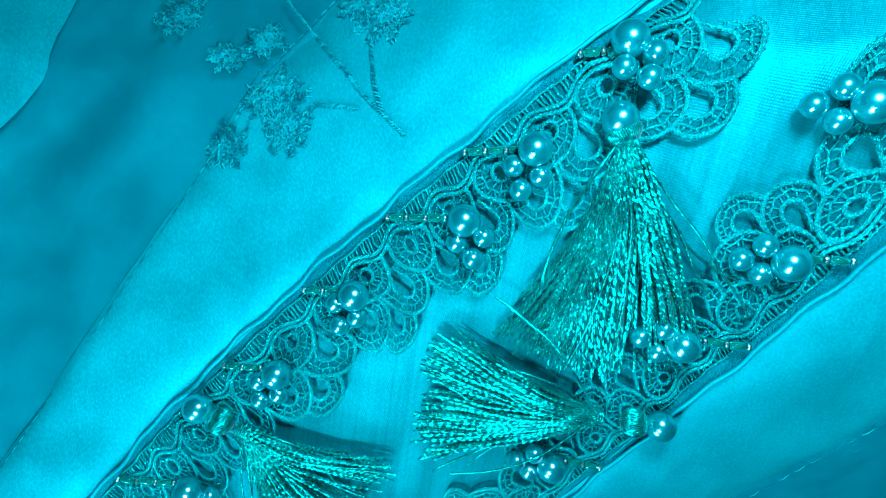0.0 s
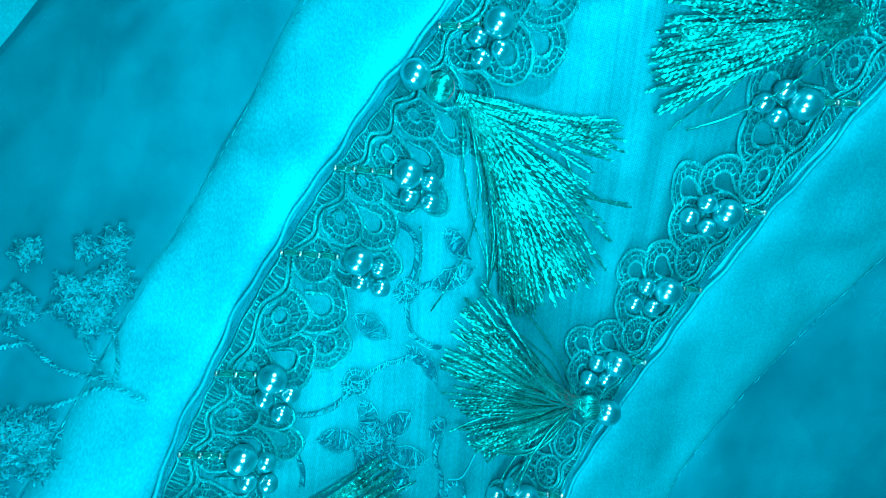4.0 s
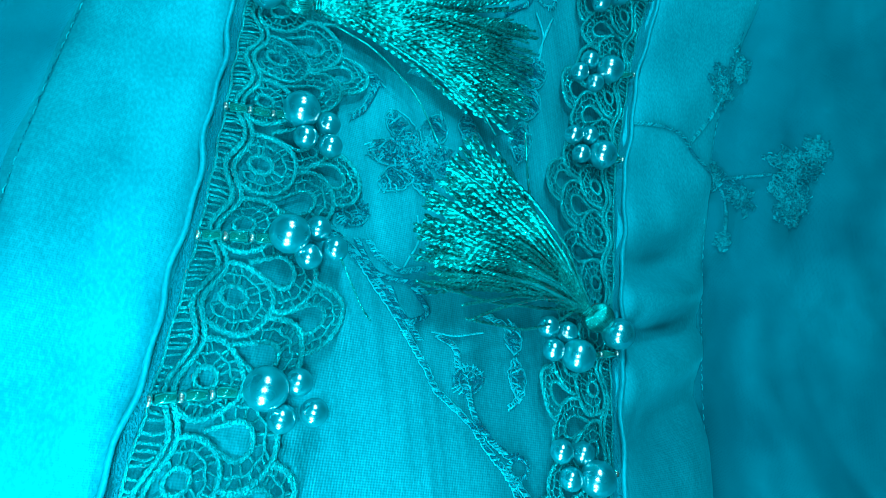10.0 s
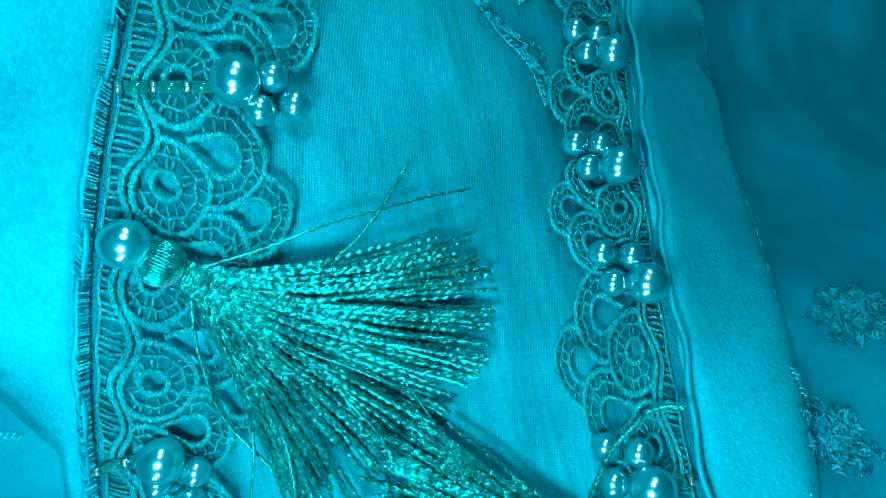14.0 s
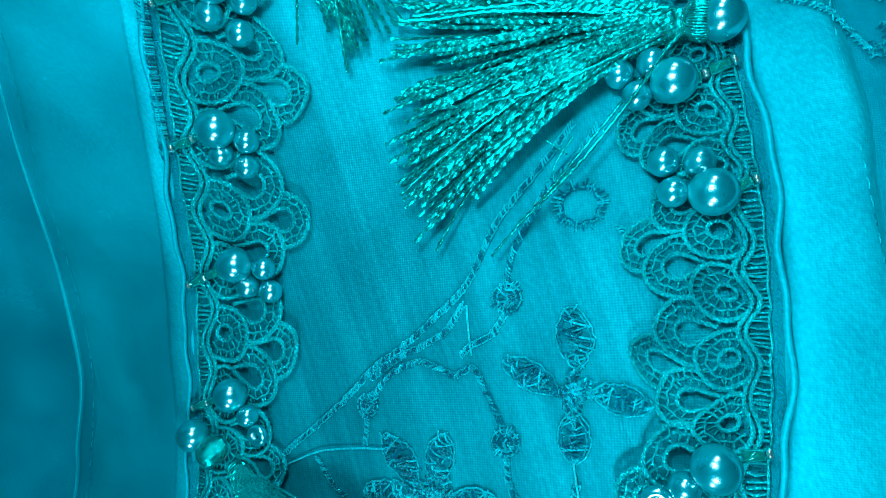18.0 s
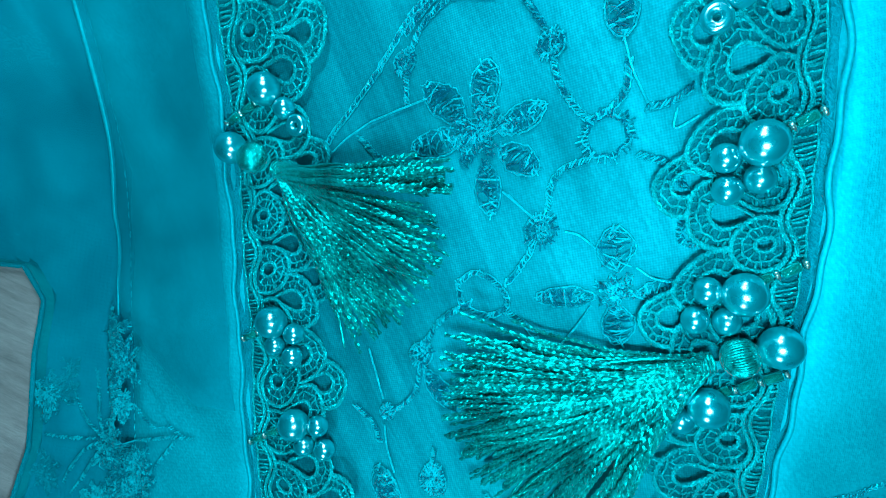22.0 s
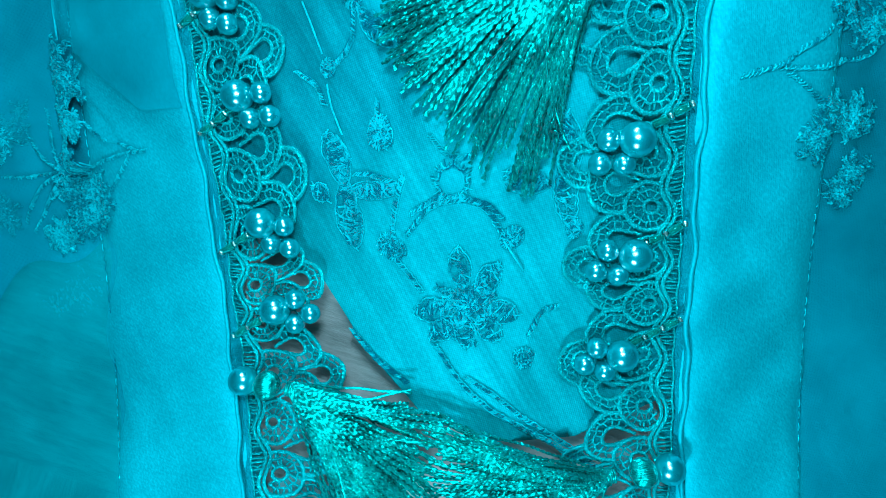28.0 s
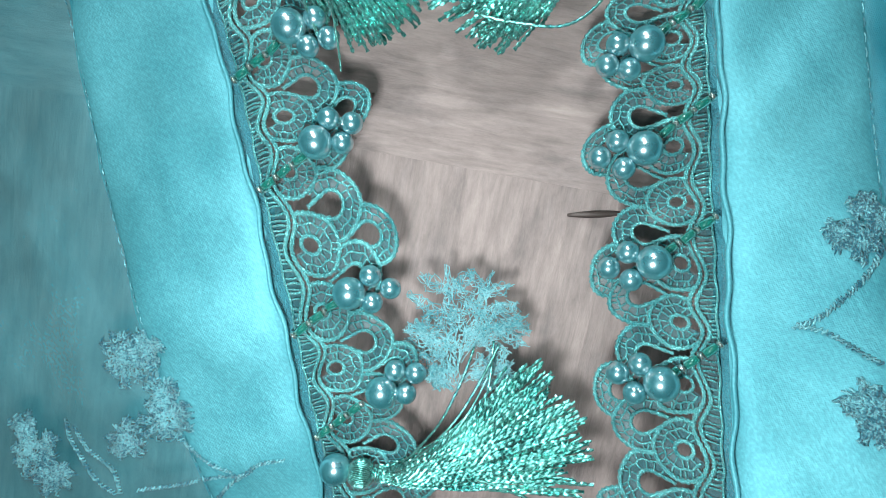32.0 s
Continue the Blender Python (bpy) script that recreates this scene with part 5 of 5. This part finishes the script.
vine([(-15.13, -43.26), (-14.70, -44.06), (-14.34, -44.94), (-13.50, -46.54), (-13.09, -47.69)])
vine([(-15.42, -42.05), (-15.31, -43.33), (-14.92, -44.46), (-14.02, -45.91), (-13.51, -46.87)])
vine([(-12.84, -37.44), (-12.70, -38.01), (-12.27, -38.33), (-11.77, -38.27)])
vine([(-17.23, -40.62), (-16.98, -41.71), (-16.62, -42.61)])
jump_thread([(-12.50, -40.56), (-12.47, -41.08), (-12.44, -41.47)])
flower(-1.17, 1.63, 0.71, 4)
flower(-2.85, -4.65, 0.71, 4)
flower(-9.50, -29.83, 0.74, 4)
flower(-14.14, -41.54, 0.96, 5)
flower(-8.34, -34.08, 0.39, 3)
flower(-5.99, -28.35, 0.38, 3)
flower(1.5, -21.0, 0.70, 7, True)
flower(2.1, -22.7, 0.74, 6, True)
flower(0.9, -24.4, 0.79, 7, True)
flower(3.2, -19.2, 0.80, 6, True)
vine([(0.0, -22.1), (0.5, -22.7), (0.8, -23.5)], True)
vine([(1.3, -20.0), (1.3, -20.7), (1.3, -21.6)], True)
vine([(-0.5, -22.7), (0.0, -23.3), (0.2, -24.4)], True)
vine([(-12.4, -16.1), (-12.3, -16.7), (-11.7, -16.9)], True)
vine([(-12.1, -17.0), (-12.2, -17.5), (-11.8, -17.7)], True)
vine([(4.23, 17.86), (3.72, 18.27), (3.03, 18.84), (2.11, 19.71), (1.29, 20.62), (0.43, 21.54), (0.19, 21.88)], True)
vine([(3.58, 18.45), (3.24, 19.18), (2.99, 20.06), (2.94, 20.42)], True)
vine([(2.94, 18.47), (2.32, 18.54), (1.69, 18.55)], True)
flower(3.26, 21.06, 0.88, 8, True)
flower(-2.67, 21.04, 0.71, 7, True)
flower(-0.94, 19.76, 0.59, 6, True)
flower(-0.06, 20.36, 0.63, 6, True)
flower(0.61, 18.70, 1.00, 8, True)
flower(-0.63, 17.44, 0.68, 6, True)
flower(1.19, 17.98, 0.64, 6, True)
flower(2.41, 21.49, 0.56, 5, True)
vine([(-6.90, 2.39), (-7.58, 2.68), (-7.97, 2.83), (-8.82, 2.94), (-9.37, 3.20), (-9.94, 3.61), (-10.50, 3.81), (-11.04, 4.13)], True)
vine([(-7.65, 2.67), (-8.09, 2.57), (-8.63, 2.23), (-9.12, 2.02), (-9.39, 1.96)], True)
vine([(-7.78, 2.80), (-8.13, 3.14), (-8.41, 3.55), (-8.55, 3.94)], True)
vine([(-7.62, 2.77), (-7.64, 3.32), (-7.75, 3.73), (-8.02, 4.20)], True)
vine([(-9.98, 3.54), (-10.46, 3.42), (-10.93, 3.28)], True)
flower(-8.95, 4.84, 0.72, 7, True)
flower(-8.00, 5.29, 0.70, 7, True)
flower(-8.40, 4.38, 0.63, 6, True)
flower(-8.10, 6.22, 0.52, 5, True)
flower(-8.84, 6.10, 0.35, 5, True)
flower(-9.78, 1.44, 0.83, 7, True)
flower(-9.14, 1.44, 0.58, 6, True)
flower(-8.95, 0.75, 0.52, 6, True)
flower(-10.01, 0.63, 0.75, 7, True)
flower(-9.70, -0.18, 0.48, 5, True)
flower(-10.30, 4.50, 0.60, 6, True)
flower(-10.25, 5.88, 0.46, 5, True)
vine([(3.47, -3.08), (4.50, -3.07), (5.12, -3.26), (5.39, -3.77), (5.76, -4.27), (6.07, -4.47)], True)
vine([(6.07, -4.47), (6.50, -4.79), (6.58, -5.52), (6.36, -6.24)], True)
vine([(5.43, -3.41), (6.29, -2.64), (6.90, -1.91)], True)
vine([(6.05, -4.53), (7.40, -4.41), (8.49, -4.34)], True)
flower(6.94, -1.56, 0.64, 6, True)
flower(7.66, -0.94, 0.49, 5, True)
flower(6.31, -4.40, 0.49, 5, True)
flower(9.35, -4.24, 1.09, 8, True)
flower(9.06, -5.40, 0.85, 7, True)
flower(7.21, -5.06, 0.57, 5, True)
flower(6.24, -6.50, 0.33, 4, True)
flower(10.36, -3.64, 0.63, 5, True)
vine([(-19.88, -33.45), (-20.61, -33.14), (-21.77, -32.82), (-22.80, -32.41), (-23.97, -31.92), (-24.61, -31.54)], True)
vine([(-20.21, -33.23), (-20.69, -32.60), (-20.95, -31.94)], True)
vine([(-20.48, -33.32), (-21.16, -33.61), (-21.98, -33.95)], True)
vine([(-22.80, -32.41), (-23.22, -31.58), (-23.29, -30.78), (-23.35, -30.21)], True)
vine([(-22.80, -32.41), (-22.74, -31.77), (-22.60, -31.08), (-22.43, -30.43)], True)
vine([(-22.92, -32.45), (-23.57, -32.47), (-24.33, -32.81), (-24.64, -33.05)], True)
vine([(-22.86, -32.57), (-23.56, -32.94), (-24.55, -33.43)], True)
flower(-21.06, -29.81, 0.75, 6, True)
flower(-20.89, -30.67, 0.74, 6, True)
flower(-21.60, -31.26, 0.67, 6, True)
flower(-21.49, -31.78, 0.49, 5, True)
flower(-23.20, -30.01, 0.36, 4, True)
flower(-23.97, -30.52, 0.72, 6, True)
flower(-25.13, -32.57, 0.60, 6, True)
flower(-22.57, -33.97, 0.80, 7, True)
flower(-3.34, -39.07, 0.61, 7, True)
flower(-3.80, -39.62, 0.55, 6, True)
flower(-3.44, -40.33, 0.48, 6, True)
flower(-3.18, -38.67, 0.35, 5, True)
flower(-22.70, -32.96, 0.71, 6, True)
flower(-23.82, -34.06, 0.65, 6, True)
flower(-22.00, -33.37, 0.54, 5, True)
flower(-22.31, -32.42, 0.54, 5, True)
flower(-22.75, -34.09, 0.47, 5, True)
vine([(-6.33, -39.79), (-5.51, -40.01), (-5.11, -39.92), (-4.61, -39.89), (-4.41, -39.83)], True)
vine([(-5.48, -40.09), (-4.96, -40.36), (-4.25, -40.64), (-3.64, -40.87), (-3.24, -40.78)], True)
vine([(-5.39, -40.26), (-5.16, -40.63), (-4.92, -41.08), (-4.71, -41.38)], True)
flower(-5.15, -41.86, 0.55, 6, True)
flower(-4.19, -41.97, 0.55, 6, True)
flower(-4.65, -41.53, 0.39, 5, True)
flower(-4.41, -43.13, 0.44, 6, True)
flower(-4.81, -43.50, 0.39, 5, True)
vine([(-27.33, -52.58), (-27.86, -52.29), (-28.45, -52.28), (-28.98, -51.98), (-29.76, -51.72), (-30.49, -51.40), (-31.19, -51.04)], True)
vine([(-28.45, -52.28), (-29.10, -52.33), (-29.52, -52.45)], True)
vine([(-28.64, -52.03), (-28.90, -51.66), (-29.14, -51.03), (-29.21, -50.57)], True)
vine([(-31.73, -50.74), (-31.88, -50.19), (-31.78, -49.37), (-31.73, -48.83), (-31.49, -48.43)], True)
vine([(-31.58, -50.77), (-31.31, -50.14), (-31.48, -49.39), (-31.40, -48.68)], True)
flower(-28.92, -48.05, 0.77, 7, True)
flower(-28.38, -48.28, 0.50, 5, True)
flower(-29.07, -50.00, 0.74, 7, True)
flower(-28.76, -49.44, 0.56, 6, True)
flower(-30.40, -49.80, 0.63, 6, True)
flower(-32.80, -48.57, 0.73, 7, True)
flower(-32.84, -49.34, 0.64, 6, True)
flower(-32.67, -47.91, 0.43, 5, True)
vine([(-15.30, -56.45), (-14.83, -56.53), (-14.25, -56.45), (-13.61, -56.31), (-12.97, -56.02)], True)
vine([(-15.30, -56.45), (-14.93, -56.80), (-14.68, -57.40), (-14.53, -57.73)], True)
flower(-12.71, -55.20, 0.32, 5, True)
flower(-13.44, -55.39, 0.33, 5, True)
flower(-13.19, -55.70, 0.42, 6, True)
flower(-12.69, -55.62, 0.34, 5, True)
flower(-15.22, -58.28, 0.50, 7, True)
flower(-15.42, -58.64, 0.37, 5, True)
back_leaf(-22.57, -53.62, -20.94, -51.01, 0.55)
back_leaf(-22.15, -53.19, -20.11, -51.82, 0.5)
back_leaf(-21.88, -53.01, -20.09, -53.19, 0.5)
back_leaf(-22.47, -53.33, -22.39, -51.65, 0.5)
back_leaf(-22.38, -53.57, -21.09, -53.99, 0.45)
back_leaf(-22.73, -53.69, -22.86, -52.88, 0.45)


# ---- loose yarn ends lying over the trims ----
def loose_yarn(points, h0, h1, r=0.045):
    g = Geo()
    line = spread(points, 0.05)
    k = len(line)
    d = np.gradient(line, axis=0)
    d /= np.linalg.norm(d, axis=1, keepdims=True) + 1e-9
    s = np.arange(k) * 0.05
    for ph in (0, math.pi):
        a = s * 2 * math.pi / 0.2 + ph
        x, y = line[:, 0] - d[:, 1] * r * 0.6 * np.cos(a), line[:, 1] + d[:, 0] * r * 0.6 * np.cos(a)
        g.tube(surf(x, y, np.linspace(h0, h1, k) + r * 0.6 * np.sin(a)), r * 0.75 * CM, 5)
    return tagged(new("loose_yarn", g.mesh("loose_yarn", tassel_thread)), "loose twisted teal yarn end over the lace", "yarn", "loose yarn ends")


loose_yarn([(-2.89, -22.46), (-2.32, -22.78), (-1.75, -23.09), (-1.26, -23.36)], 2.75, 4.17, 0.050)
loose_yarn([(-1.72, -20.13), (-2.38, -20.56), (-2.95, -21.35)], .7, .6)
loose_yarn([(-0.93, -20.16), (-1.23, -20.04), (-1.58, -20.05)], .7, .5)
loose_yarn([(-4.42, -23.83), (-4.84, -24.13), (-5.03, -24.40)], .4, .3, 0.02)
loose_yarn([(-4.90, -23.64), (-4.62, -24.10)], .4, .4, 0.02)
loose_yarn([(-4.90, -7.62), (-4.56, -8.53), (-4.37, -8.88)], .5, .3, 0.02)
loose_yarn([(-4.66, -1.67), (-3.81, -2.20), (-2.97, -3.30), (-2.52, -4.66)], .4, .3, 0.02)
loose_yarn([(-0.17, 7.50), (-0.11, 6.78), (-0.20, 6.15)], .4, .3, 0.02)
